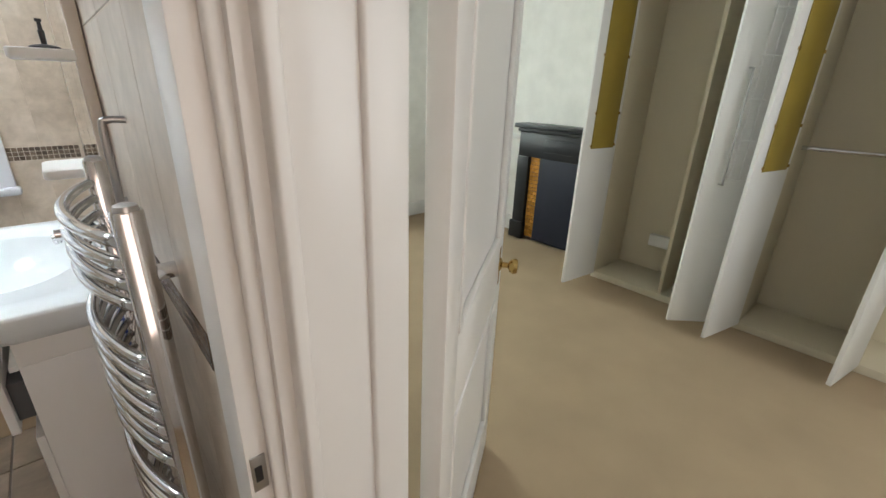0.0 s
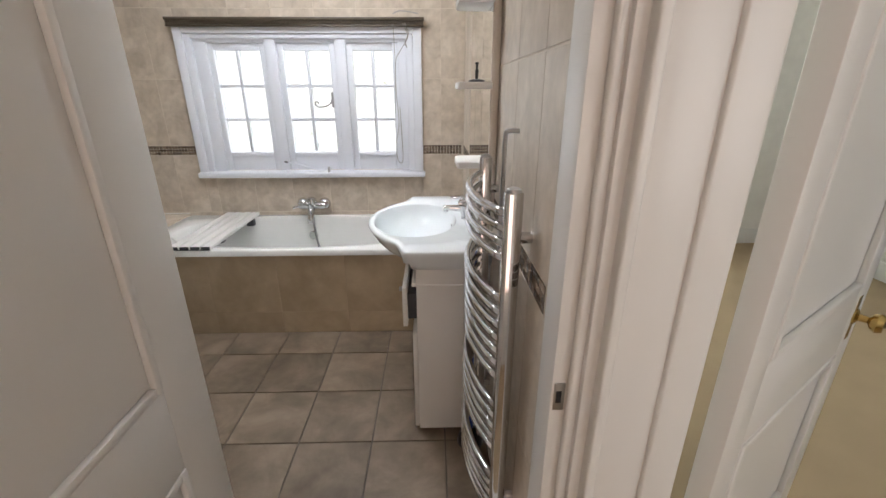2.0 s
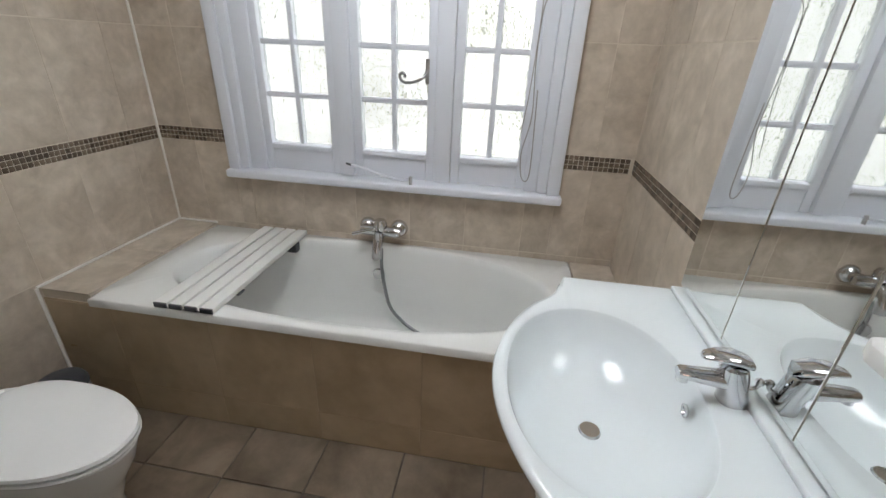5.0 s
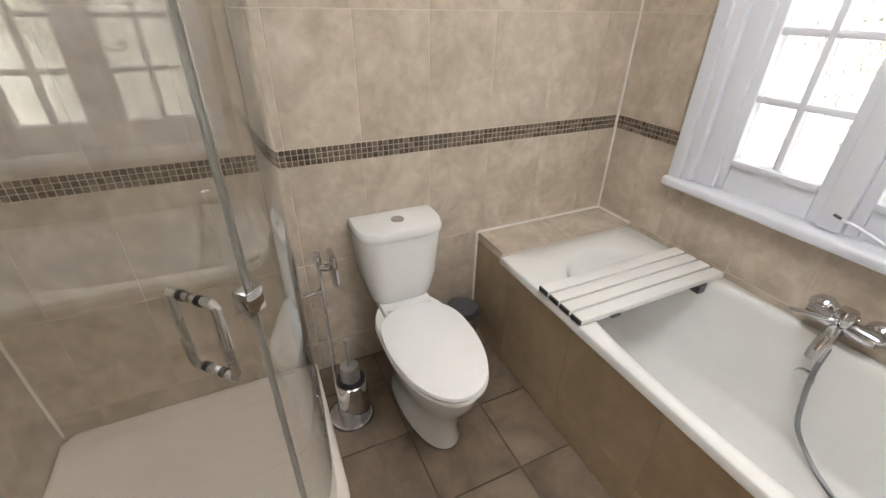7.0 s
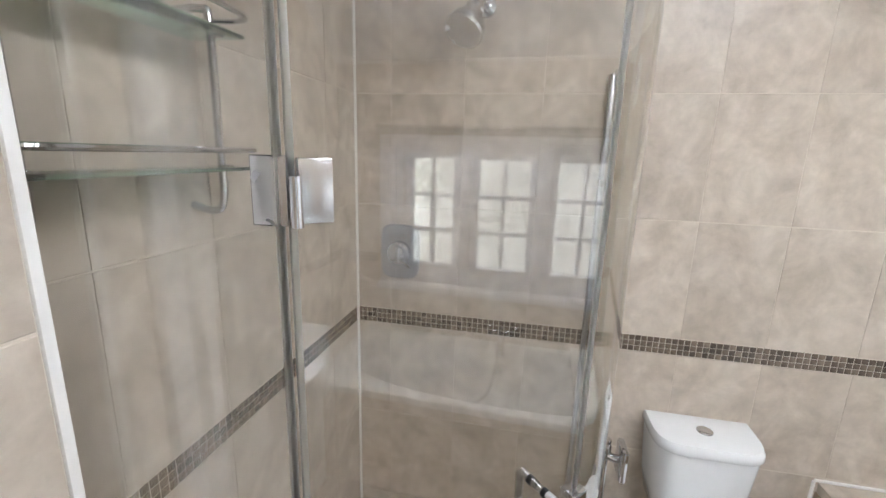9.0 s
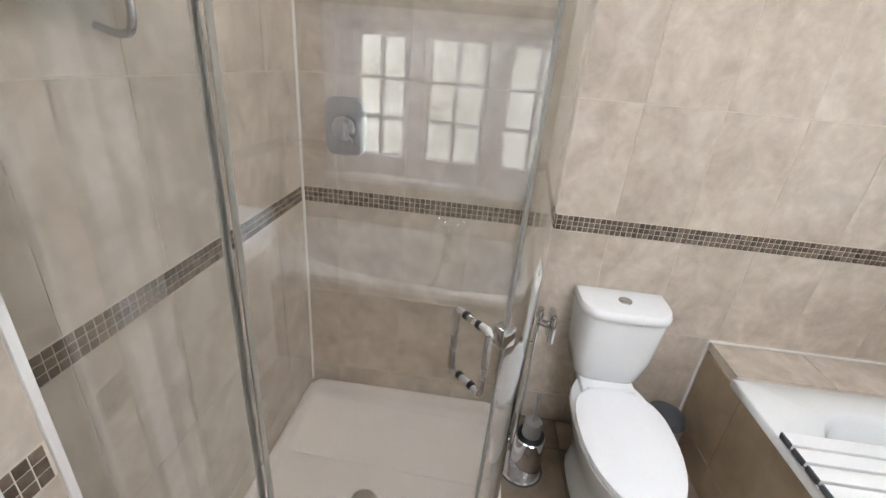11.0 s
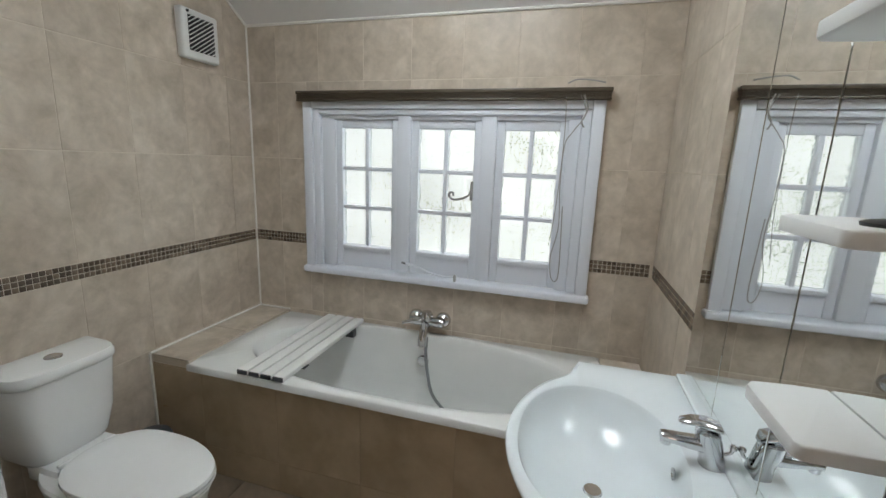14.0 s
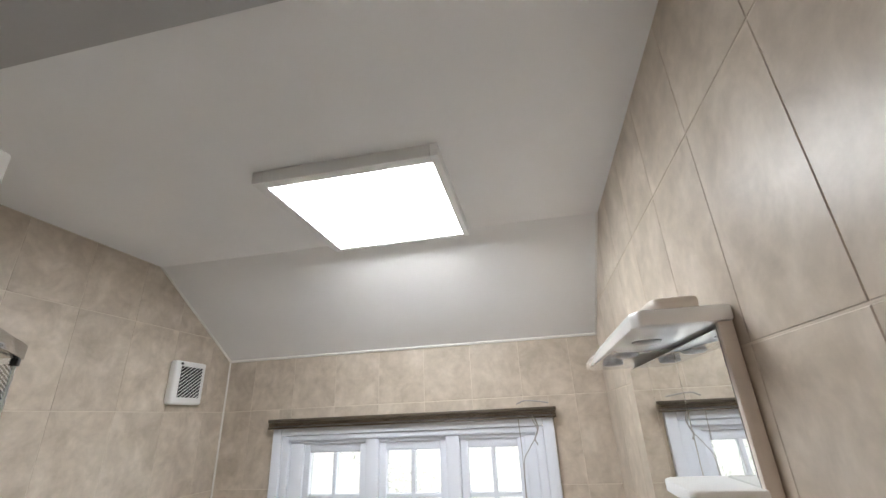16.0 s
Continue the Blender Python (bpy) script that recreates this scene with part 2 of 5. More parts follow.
def box(x0, y0, z0, x1, y1, z1, bevel=0.0, bm=None, m=None, seg=2):
    out = bm or bmesh.new()
    r = bmesh.ops.create_cube(out, size=1.0, matrix=Matrix.Translation(((x0 + x1) / 2, (y0 + y1) / 2, (z0 + z1) / 2)) @ Matrix.Diagonal((abs(x1 - x0), abs(y1 - y0), abs(z1 - z0), 1)))
    vs = r["verts"]
    if bevel:
        es = list({e for v in vs for e in v.link_edges})
        rb = bmesh.ops.bevel(out, geom=es, offset=bevel, segments=seg, affect="EDGES", profile=0.5)
        vs = list({v for f in rb["faces"] for v in f.verts} | {v for v in vs if v.is_valid})
    if m is not None:
        bmesh.ops.transform(out, matrix=m, verts=vs)
    return out


def tube(points, r, bm=None, n=10, closed=False, caps=True, taper=None):
    """A round tube along a line of points."""
    out = bm or bmesh.new()
    pts = [Vector(p) for p in points]
    rings, up = [], None
    for i, p in enumerate(pts):
        a = pts[(i - 1) % len(pts)] if closed or i else p
        b = pts[(i + 1) % len(pts)] if closed or i < len(pts) - 1 else p
        d = (b - a).normalized()
        if up is None:
            up = d.orthogonal().normalized()
        up = (up - d * up.dot(d)).normalized()
        side = d.cross(up)
        rr = r if taper is None else r * taper[i]
        rings.append([out.verts.new(p + rr * (math.cos(t) * up + math.sin(t) * side)) for t in (2 * math.pi * k / n for k in range(n))])
    for i in range(len(rings) - (0 if closed else 1)):
        a, b = rings[i], rings[(i + 1) % len(rings)]
        for k in range(n):
            out.faces.new((a[k], a[(k + 1) % n], b[(k + 1) % n], b[k]))
    if caps and not closed:
        out.faces.new(rings[0][::-1])
        out.faces.new(rings[-1])
    return out


def lathe(profile, centre, axis="z", n=28, bm=None):
    """A turned shape: profile rows of (radius, height) along the axis from centre."""
    out = bm or bmesh.new()
    turn = {"z": Matrix.Identity(3), "x": Matrix.Rotation(radians(90), 3, "Y"), "y": Matrix.Rotation(radians(-90), 3, "X"),
            "-x": Matrix.Rotation(radians(-90), 3, "Y"), "-y": Matrix.Rotation(radians(90), 3, "X")}[axis]
    rings = []
    for r, h in profile:
        if r < 1e-5:
            rings.append([out.verts.new(Vector(centre) + turn @ Vector((0, 0, h)))])
        else:
            rings.append([out.verts.new(Vector(centre) + turn @ Vector((r * math.cos(2 * math.pi * k / n), r * math.sin(2 * math.pi * k / n), h))) for k in range(n)])
    for a, b in zip(rings, rings[1:]):
        for k in range(n):
            q = (k + 1) % n
            if len(a) == 1 and len(b) == 1:
                continue
            if len(a) == 1:
                out.faces.new((a[0], b[q], b[k]))
            elif len(b) == 1:
                out.faces.new((a[k], a[q], b[0]))
            else:
                out.faces.new((a[k], a[q], b[q], b[k]))
    bmesh.ops.recalc_face_normals(out, faces=out.faces)
    return out


def loft(rings, bm=None, cap_first=False, cap_last=True):
    """Faces between rings of equally many points."""
    out = bm or bmesh.new()
    vs = [[out.verts.new(p) for p in ring] for ring in rings]
    n = len(vs[0])
    for a, b in zip(vs, vs[1:]):
        for k in range(n):
            out.faces.new((a[k], a[(k + 1) % n], b[(k + 1) % n], b[k]))
    if cap_first:
        out.faces.new(vs[0][::-1])
    if cap_last:
        out.faces.new(vs[-1])
    bmesh.ops.recalc_face_normals(out, faces=out.faces)
    return out


def superellipse(cx, cy, rx, ry, z, n=64, e=2.0, tilt=0.0):
    out = []
    for k in range(n):
        t = 2 * math.pi * k / n
        c, s = math.cos(t), math.sin(t)
        x = rx * math.copysign(abs(c) ** (2 / e), c)
        y = ry * math.copysign(abs(s) ** (2 / e), s)
        out.append(Vector((cx + x, cy + y, z + tilt * x)))
    return out


def outline_ring(poly, cx, cy, z, n=64):
    """Points of a polygon's outline met by rays from (cx, cy), evenly turned."""
    out = []
    m = len(poly)
    for k in range(n):
        t = 2 * math.pi * k / n
        d = Vector((math.cos(t), math.sin(t)))
        best = None
        for i in range(m):
            a, b = Vector(poly[i]) - Vector((cx, cy)), Vector(poly[(i + 1) % m]) - Vector((cx, cy))
            e = b - a
            den = d.x * e.y - d.y * e.x
            if abs(den) < 1e-9:
                continue
            s = (a.x * e.y - a.y * e.x) / den
            u = (a.x * d.y - a.y * d.x) / den
            if s > 0 and -1e-6 <= u <= 1 + 1e-6 and (best is None or s < best):
                best = s
        out.append(Vector((cx + d.x * best, cy + d.y * best, z)))
    return out


def prism(poly, z0, z1, bevel=0.0, bm=None):
    out = bm or bmesh.new()
    lo = [out.verts.new((x, y, z0)) for x, y in poly]
    hi = [out.verts.new((x, y, z1)) for x, y in poly]
    n = len(poly)
    new_faces = [out.faces.new(lo[::-1]), out.faces.new(hi)]
    for k in range(n):
        new_faces.append(out.faces.new((lo[k], lo[(k + 1) % n], hi[(k + 1) % n], hi[k])))
    bmesh.ops.recalc_face_normals(out, faces=new_faces)
    if bevel:
        bmesh.ops.bevel(out, geom=list({e for f in new_faces for e in f.edges}), offset=bevel, segments=2, affect="EDGES", profile=0.5)
    return out


def smooth_path(points, n=10):
    """A Catmull-Rom line through the points."""
    p = [Vector(q) for q in points]
    p = [2 * p[0] - p[1]] + p + [2 * p[-1] - p[-2]]
    out = []
    for i in range(1, len(p) - 2):
        for k in range(n):
            t = k / n
            a, b, c, d = p[i - 1], p[i], p[i + 1], p[i + 2]
            out.append(0.5 * (2 * b + (c - a) * t + (2 * a - 5 * b + 4 * c - d) * t * t + (3 * b - a - 3 * c + d) * t ** 3))
    out.append(p[-2])
    return out

# ---- the bathroom's shell ----
XL, XR, YB = -2.12, 0.10, 2.95        # left wall, right wall, window wall
YS, YN, XN = 0.44, 0.612, -0.888       # shower side wall, door wall, corner between them
Z1, ZB, ZC = 2.187, 2.308, 2.606        # ceiling at the window wall, where the slope ends (y), flat ceiling
WX0, WX1, WZ0, WZ1 = -1.755, -0.185, 0.86, 1.80   # window opening
BAND0, BAND1 = 0.985, 1.048           # mosaic band
MOS = 0.021


def wall_mesh(bm_list):
    out = bmesh.new()
    for b in bm_list:
        box(*b, bm=out)
    return out


wall_left = solid("wall_left", wall_mesh([(XL - 0.2, YS - 0.2, 0, XL - 0.0015, YB + 0.25, 2.7)]), GROUT, "tiled bathroom wall with cream grout", "wall")
wall_window = solid("wall_window", wall_mesh([
    (XL - 0.0015, YB + 0.0015, 0, WX0, YB + 0.25, 2.7), (WX1, YB + 0.0015, 0, XR + 0.0015, YB + 0.25, 2.7),
    (WX0, YB + 0.0015, 0, WX1, YB + 0.25, WZ0), (WX0, YB + 0.0015, WZ1, WX1, YB + 0.25, 2.7)]), GROUT, "tiled bathroom wall with a window opening", "wall")
wall_right = solid("wall_right", wall_mesh([(XR + 0.0015, 0.641, 0, XR + 0.14, YB + 0.25, 2.7)]), GROUT, "tiled wall between bathroom and bedroom", "wall")
wall_shower = solid("wall_shower", wall_mesh([(XL - 0.0015, YS - 0.2, 0, XN, YS - 0.0015, 2.7)]), GROUT, "tiled side wall of the shower", "wall")
wall_nib = solid("wall_nib", wall_mesh([(XN + 0.006, YS - 0.0015, 0, -0.76, YN - 0.0015, 2.7), (XN, YS - 0.2, 0, -0.76, YS - 0.0016, 2.7)]), GROUT, "short tiled wall beside the door", "wall")

# flat ceiling and its slope towards the window wall
bm = bmesh.new()
prof = [(0.2, ZC), (ZB, ZC), (YB + 0.004, Z1), (YB + 0.004, 2.75), (0.2, 2.75)]
lo = [bm.verts.new((XL, y, z)) for y, z in prof]
hi = [bm.verts.new((XR + 0.004, y, z)) for y, z in prof]
bm.faces.new(lo)
bm.faces.new(hi[::-1])
for i in range(len(prof)):
    j = (i + 1) % len(prof)
    bm.faces.new((lo[j], lo[i], hi[i], hi[j]))
bmesh.ops.recalc_face_normals(bm, faces=bm.faces)
solid("ceiling_bathroom", bm, CEIL_WHITE, "white painted ceiling sloping down to the window", "ceiling", smooth=False)
# the lower soffit over the shower end, a darker grey than the ceiling
solid("ceiling_soffit", box(XL, 0.2, ZC - 0.06, XR + 0.004, 1.048, ZC - 0.003), SOFFIT_GREY, "lower grey soffit over the door end", "ceiling", smooth=False)

floor_bath = solid("floor_bathroom", wall_mesh([(XL - 0.1, 0.40, -0.1, XR + 0.1, YB + 0.1, -0.006)]), FLOOR_GROUT, "brown tiled bathroom floor with dark grout", "floor")

# white sealant beads in the corners
bm = bmesh.new()
tube([(XL + 0.003, YB - 0.003, 0.56), (XL + 0.003, YB - 0.003, Z1)], 0.0055, bm, 8)
tube([(XL + 0.003, YS + 0.003, 0.06), (XL + 0.003, YS + 0.003, 2.5)], 0.006, bm, 8)
tube([(XL + 0.003, YB - 0.003, Z1), (XR - 0.003, YB - 0.003, Z1)], 0.008, bm, 8)
for x in (XL + 0.003, XR - 0.003):
    tube([(x, YB - 0.003, Z1), (x, ZB, ZC - 0.002)], 0.006, bm, 8)
tube([(XL + 0.003, 2.20, 0.563), (XL + 0.003, YB - 0.003, 0.563), (-1.9, YB - 0.003, 0.563)], 0.006, bm, 8)
tube([(XL + 0.003, 2.198, 0.0), (XL + 0.003, 2.198, 0.56)], 0.006, bm, 8)
solid("trim_sealant", bm, SEALANT, "white sealant beads along the tiled corners", "trim")
solid("trim_corner", box(XN - 0.006, YN - 0.012, 0.0, XN + 0.008, YN + 0.004, 2.5, 0.003), SEALANT, "white edging strip on the tiled corner", "trim")

# ---- window ----
win = thing("window_1", (-0.97, YB, WZ0), "white-painted three-light casement window with frosted small panes", "window", kind="structure")
bm = bmesh.new()
# architrave and stepped lining
for x0, x1 in ((-1.755, -1.70), (-0.24, -0.185)):
    box(x0, YB - 0.028, 0.845, x1, YB + 0.02, 1.80, 0.006, bm)
box(-1.7, YB - 0.028, 1.745, -0.24, YB + 0.02, 1.80, 0.006, bm)
part("architrave", bm, WINDOW_WHITE, win)
bm = bmesh.new()
for x0, x1 in ((-1.70, -1.655), (-0.285, -0.24)):
    box(x0, YB - 0.016, 0.87, x1, YB + 0.09, 1.745, 0.008, bm)
for x0, x1 in ((-1.655, -1.573), (-0.342, -0.285)):
    box(x0, YB + 0.004, 0.87, x1, YB + 0.09, 1.745, 0.006, bm)
box(-1.6, YB + 0.004, 1.695, -0.34, YB + 0.09, 1.745, 0.006, bm)
box(-1.699, YB - 0.015, 1.716, -0.241, YB + 0.089, 1.7449, 0.007, bm)
box(-1.652, YB + 0.003, 1.700, -0.288, YB + 0.088, 1.7155, 0.004, bm)
part("window_frame", bm, WINDOW_WHITE, win)
bm = bmesh.new()
for x in (-1.165, -0.715):
    box(x - 0.038, YB - 0.004, 0.875, x + 0.038, YB + 0.09, 1.72, 0.01, bm)
part("mullion", bm, WINDOW_WHITE, win)
part("window_sill", box(-1.765, YB - 0.05, 0.828, -0.172, YB + 0.06, 0.868, 0.012, seg=3), WINDOW_WHITE, win)
LIGHTS = [(-1.60, -1.203), (-1.127, -0.753), (-0.677, -0.34)]
for i, (x0, x1) in enumerate(LIGHTS):
    if i == 0:
        x0 = -1.575
    bm = bmesh.new()
    z0, z1 = 0.875, 1.70
    yf0, yf1 = YB + 0.018, YB + 0.07
    sx = 0.038
    box(x0, yf0, z0, x0 + sx, yf1, z1, 0.005, bm)
    box(x1 - sx, yf0, z0, x1, yf1, z1, 0.005, bm)
    box(x0 + sx, yf0 + 0.001, z1 - 0.05, x1 - sx, yf1 - 0.001, z1, 0.004, bm)
    box(x0 + sx, yf0 + 0.001, z0, x1 - sx, yf1 - 0.001, z0 + 0.127, 0.006, bm)
    box(x0 + sx, yf0 - 0.01, z0 + 0.098, x1 - sx, yf0 + 0.01, z0 + 0.124, 0.006, bm)
    casement = part("casement", bm, WINDOW_WHITE, win)
    gx0, gx1, gz0, gz1 = x0 + sx, x1 - sx, z0 + 0.127, z1 - 0.05
    mid = (gx0 + gx1) / 2
    h = (gz1 - gz0) / 3
    part("glazing_bar", box(mid - 0.0115, yf0 + 0.006, gz0, mid + 0.0115, yf1 - 0.006, gz1, 0.004), WINDOW_WHITE, casement)
    for k in (1, 2):
        part("glazing_bar", box(gx0, yf0 + 0.007, gz0 + k * h - 0.0115, gx1, yf1 - 0.007, gz0 + k * h + 0.0115, 0.004), WINDOW_WHITE, casement)
    for c in range(2):
        for k in range(3):
            a, b = (gx0, mid - 0.0115) if c == 0 else (mid + 0.0115, gx1)
            p = part("pane", box(a - 0.002, yf0 + 0.024, gz0 + k * h - 0.001, b + 0.002, yf0 + 0.028, gz0 + (k + 1) * h + 0.001), FROST, casement, smooth=False)
            p.visible_shadow = False
# curled catch on the middle light
fast = part("catch_plate", box(-0.796, YB - 0.014, 1.296, -0.781, YB + 0.004, 1.395, 0.004), SATIN, win, "grey metal catch plate")
spiral = [(-0.789, YB - 0.022, 1.345), (-0.80, YB - 0.04, 1.322), (-0.835, YB - 0.045, 1.306), (-0.87, YB - 0.045, 1.302), (-0.890, YB - 0.045, 1.312), (-0.895, YB - 0.045, 1.328), (-0.884, YB - 0.045, 1.338), (-0.873, YB - 0.045, 1.331), (-0.876, YB - 0.045, 1.320)]
part("catch", tube(smooth_path(spiral, 6), 0.0065, n=8), SATIN, win, "curled metal catch", True)
# casement stay lying on the sill
part("stay", tube(smooth_path([(-1.13, YB - 0.03, 0.935), (-1.06, YB - 0.035, 0.922), (-0.98, YB - 0.03, 0.895), (-0.90, YB - 0.028, 0.884), (-0.84, YB - 0.028, 0.893)], 6), 0.006, n=8), WINDOW_WHITE, win, "painted casement stay", True)
part("stay_tip", tube([(-1.155, YB - 0.029, 0.94), (-1.125, YB - 0.031, 0.934)], 0.005, n=8), GREY_CAP, win, "dark end of the stay")
part("stay_pin", lathe([(0.0, 0), (0.008, 0), (0.008, 0.035), (0.0, 0.04)], (-0.85, YB - 0.035, 0.866), n=12), SATIN, win)

# raised venetian blind
blind = thing("venetian_blind", (-0.97, YB, 1.80), "raised bronze venetian blind above the window", "blind")
part("headrail", box(-1.775, YB - 0.058, 1.816, -0.165, YB - 0.004, 1.834, 0.003), BLIND_WOOD, blind)
for k in range(5):
    part("slat", box(-1.77, YB - 0.056 + 0.001 * (k % 2), 1.793 + k * 0.0045, -0.17, YB - 0.008, 1.7955 + k * 0.0045, 0.0), BLIND_WOOD, blind, smooth=False)
part("bottom_rail", box(-1.772, YB - 0.057, 1.782, -0.168, YB - 0.007, 1.791, 0.003), BLIND_WOOD, blind)
cords = bmesh.new()
tube(smooth_path([(-0.30, YB - 0.06, 1.80), (-0.27, YB - 0.065, 1.72), (-0.32, YB - 0.065, 1.64), (-0.35, YB - 0.06, 1.58), (-0.355, YB - 0.045, 1.40), (-0.345, YB - 0.04, 1.20), (-0.37, YB - 0.04, 1.05), (-0.36, YB - 0.04, 0.95), (-0.335, YB - 0.04, 0.93), (-0.325, YB - 0.04, 1.0), (-0.335, YB - 0.045, 1.3)], 8), 0.0022, cords, 6)
tube(smooth_path([(-0.285, YB - 0.06, 1.80), (-0.265, YB - 0.066, 1.74), (-0.285, YB - 0.066, 1.69), (-0.275, YB - 0.066, 1.66)], 8), 0.0035, cords, 6)
tube(smooth_path([(-0.36, YB - 0.06, 1.80), (-0.355, YB - 0.06, 1.60), (-0.365, YB - 0.045, 1.30), (-0.385, YB - 0.04, 1.10)], 8), 0.0018, cords, 6)
tube(smooth_path([(-0.20, YB - 0.06, 1.852), (-0.26, YB - 0.066, 1.862), (-0.32, YB - 0.06, 1.866), (-0.36, YB - 0.05, 1.852)], 6), 0.003, cords, 6)
part("pull_cord", cords, CORD, blind, "tangled grey pull cords", True)

# bright overcast garden outside the panes
def sheet(x0, x1, y, z0, z1, towards=-1):
    """One upright face that looks along -y (or +y)."""
    out = bmesh.new()
    vs = [out.verts.new(p) for p in ((x0, y, z0), (x1, y, z0), (x1, y, z1), (x0, y, z1))]
    out.faces.new(vs if towards < 0 else vs[::-1])
    return out


bd = solid("backdrop_garden", sheet(-14.0, 4.0, 10.0, -4.0, 4.6), OUTSIDE, "pale overcast garden outside the window", "backdrop", smooth=False)

# ---- ceiling light ----
lamp = thing("ceiling_light", (-0.784, 1.966, ZC), "square surface-mounted panel light, switched on", "ceiling light")
lx0, lx1, ly0, ly1, lz = -1.114, -0.466, 1.636, 2.288, 2.560
bm = bmesh.new()
dx0, dx1, dy0, dy1 = lx0 + 0.038, lx1 - 0.026, ly0 + 0.040, ly1 - 0.026     # the lit sheet inside the frame
for b in ((lx0, ly0, lz, dx0, ly1, ZC), (dx1, ly0, lz, lx1, ly1, ZC), (dx0, ly0, lz, dx1, dy0, ZC), (dx0, dy1, lz, dx1, ly1, ZC)):
    box(*b, bm=bm, bevel=0.002)
part("frame", bm, WHITE_PLASTIC, lamp, "white light frame")
part("diffuser", box(dx0, dy0, lz + 0.003, dx1, dy1, lz + 0.014), DIFFUSER, lamp, "glowing white diffuser", False)

# ---- extractor fan ----
fan = thing("extractor_fan", (XL, 2.59, 2.04), "square white extractor fan grille high on the tiles", "fan")
fy0, fy1, fz0, fz1 = 2.485, 2.70, 1.925, 2.145
part("housing", box(XL, fy0, fz0, XL + 0.045, fy1, fz1, 0.012, seg=3), WHITE_PLASTIC, fan)
part("grille_recess", box(XL + 0.042, fy0 + 0.035, fz0 + 0.035, XL + 0.047, fy1 - 0.03, fz1 - 0.03, 0.002), BLACK, fan, "dark grille opening")
gy0, gy1, gz0, gz1 = fy0 + 0.035, fy1 - 0.03, fz0 + 0.035, fz1 - 0.03
for k in range(-7, 8):
    # slanted slats, cut to the opening
    c = k * 0.019
    gw, gh = (gy1 - gy0) / 2, (gz1 - gz0) / 2
    ends = [(y, y * 0.7 + c) for y in (-gw, gw)]
    (ya, za), (yb, zb) = ends
    if za < -gh:
        ya, za = (-gh - c) / 0.7, -gh
    if zb > gh:
        yb, zb = (gh - c) / 0.7, gh
    if za >= gh or zb <= -gh or yb - ya < 0.012:
        continue
    ym, zm = (gy0 + gy1) / 2, (gz0 + gz1) / 2
    part("slat", tube([(XL + 0.049, ym + ya, zm + za), (XL + 0.049, ym + yb, zm + zb)], 0.0023, n=6), WHITE_PLASTIC, fan)
part("indicator", lathe([(0.0, 0.006), (0.006, 0.005), (0.007, 0)], (XL + 0.045, fy0 + 0.035, fz1 - 0.016), "x", 12), BLACK, fan)

# ---- bath ----
BX0, BX1, BY0, BY1, BZ = -1.905, -0.09, 2.195, 2.945, 0.55
tub = thing("bathtub", (-1.0, 2.57, 0.0), "white acrylic built-in bathtub set behind a tiled panel", "bathtub")
N = 96
cx, cy = (BX0 + BX1) / 2, (BY0 + BY1) / 2
rect = [(BX0, BY0), (BX1, BY0), (BX1, BY1), (BX0, BY1)]
rings = [outline_ring(rect, cx, cy, BZ - 0.035, N), outline_ring(rect, cx, cy, BZ - 0.006, N)]
inner = [(BX0 + 0.006, BY0 + 0.006), (BX1 - 0.006, BY0 + 0.006), (BX1 - 0.006, BY1 - 0.006), (BX0 + 0.006, BY1 - 0.006)]
rings.append(outline_ring(inner, cx, cy, BZ, N))
for f, z, e, shift in ((1.0, BZ, 2.35, 0.0), (0.985, BZ - 0.006, 2.35, 0.0), (0.965, BZ - 0.03, 2.35, 0.0), (0.93, BZ - 0.12, 2.4, 0.01), (0.86, BZ - 0.30, 2.5, 0.03), (0.80, BZ - 0.38, 2.7, 0.04), (0.70, BZ - 0.405, 2.6, 0.04), (0.3, BZ - 0.41, 2.4, 0.04)):
    rings.append(superellipse(cx + 0.008 + shift, cy + 0.004, 0.812 * f, 0.334 * f ** 0.9, z, N, e))
part("shell", loft(rings), ACRYLIC, tub, smooth=True)
part("overflow", lathe([(0.0, 0.012), (0.028, 0.010), (0.032, 0)], (-0.99, BY1 - 0.098, 0.42), "-y", 24), CHROME, tub, "round chrome overflow")
part("waste", lathe([(0.0, 0.004), (0.02, 0.004), (0.026, 0)], (-0.97, cy, BZ - 0.408), "z", 24), CHROME, tub, "chrome waste plug")

panel = solid("bath_surround", box(XL + 0.002, 2.2104, 0.0, XR - 0.002, 2.235, 0.515), PANEL_GROUT, "beige tiled bath panel", "bath panel", kind="")
ledge_l = solid("bath_ledge", box(XL + 0.002, 2.215, 0.515, BX0 - 0.004, YB - 0.002, 0.551), GROUT, "tiled ledge at the end of the bath", "ledge", kind="")
ledge_r = solid("bath_ledge", box(BX1 + 0.004, 2.215, 0.515, XR - 0.002, YB - 0.002, 0.541), GROUT, "small tiled ledge at the tap end of the bath", "ledge", kind="")

# slatted bath board
board = thing("bath_board", (-1.5, 2.57, BZ), "white slatted bath board laid across the tub", "bath board")
for k in range(4):
    x0 = -1.622 + k * 0.0605
    part("slat", box(x0, BY0 + 0.003, BZ + 0.004, x0 + 0.0505, BY1 - 0.012, BZ + 0.026, 0.003), WHITE_PLASTIC, board)
    part("end_cap", box(x0 + 0.001, BY0 - 0.003, BZ + 0.005, x0 + 0.0495, BY0 + 0.004, BZ + 0.025, 0.002), GREY_CAP, board, "dark grey end cap")
# added dark sheet under the slats gives the gaps their shade
part("backing", box(-1.615, BY0 + 0.006, BZ + 0.001, -1.396, BY1 - 0.016, BZ + 0.0035), GREY_CAP, board, "dark sheet standing in for shade between the slats")
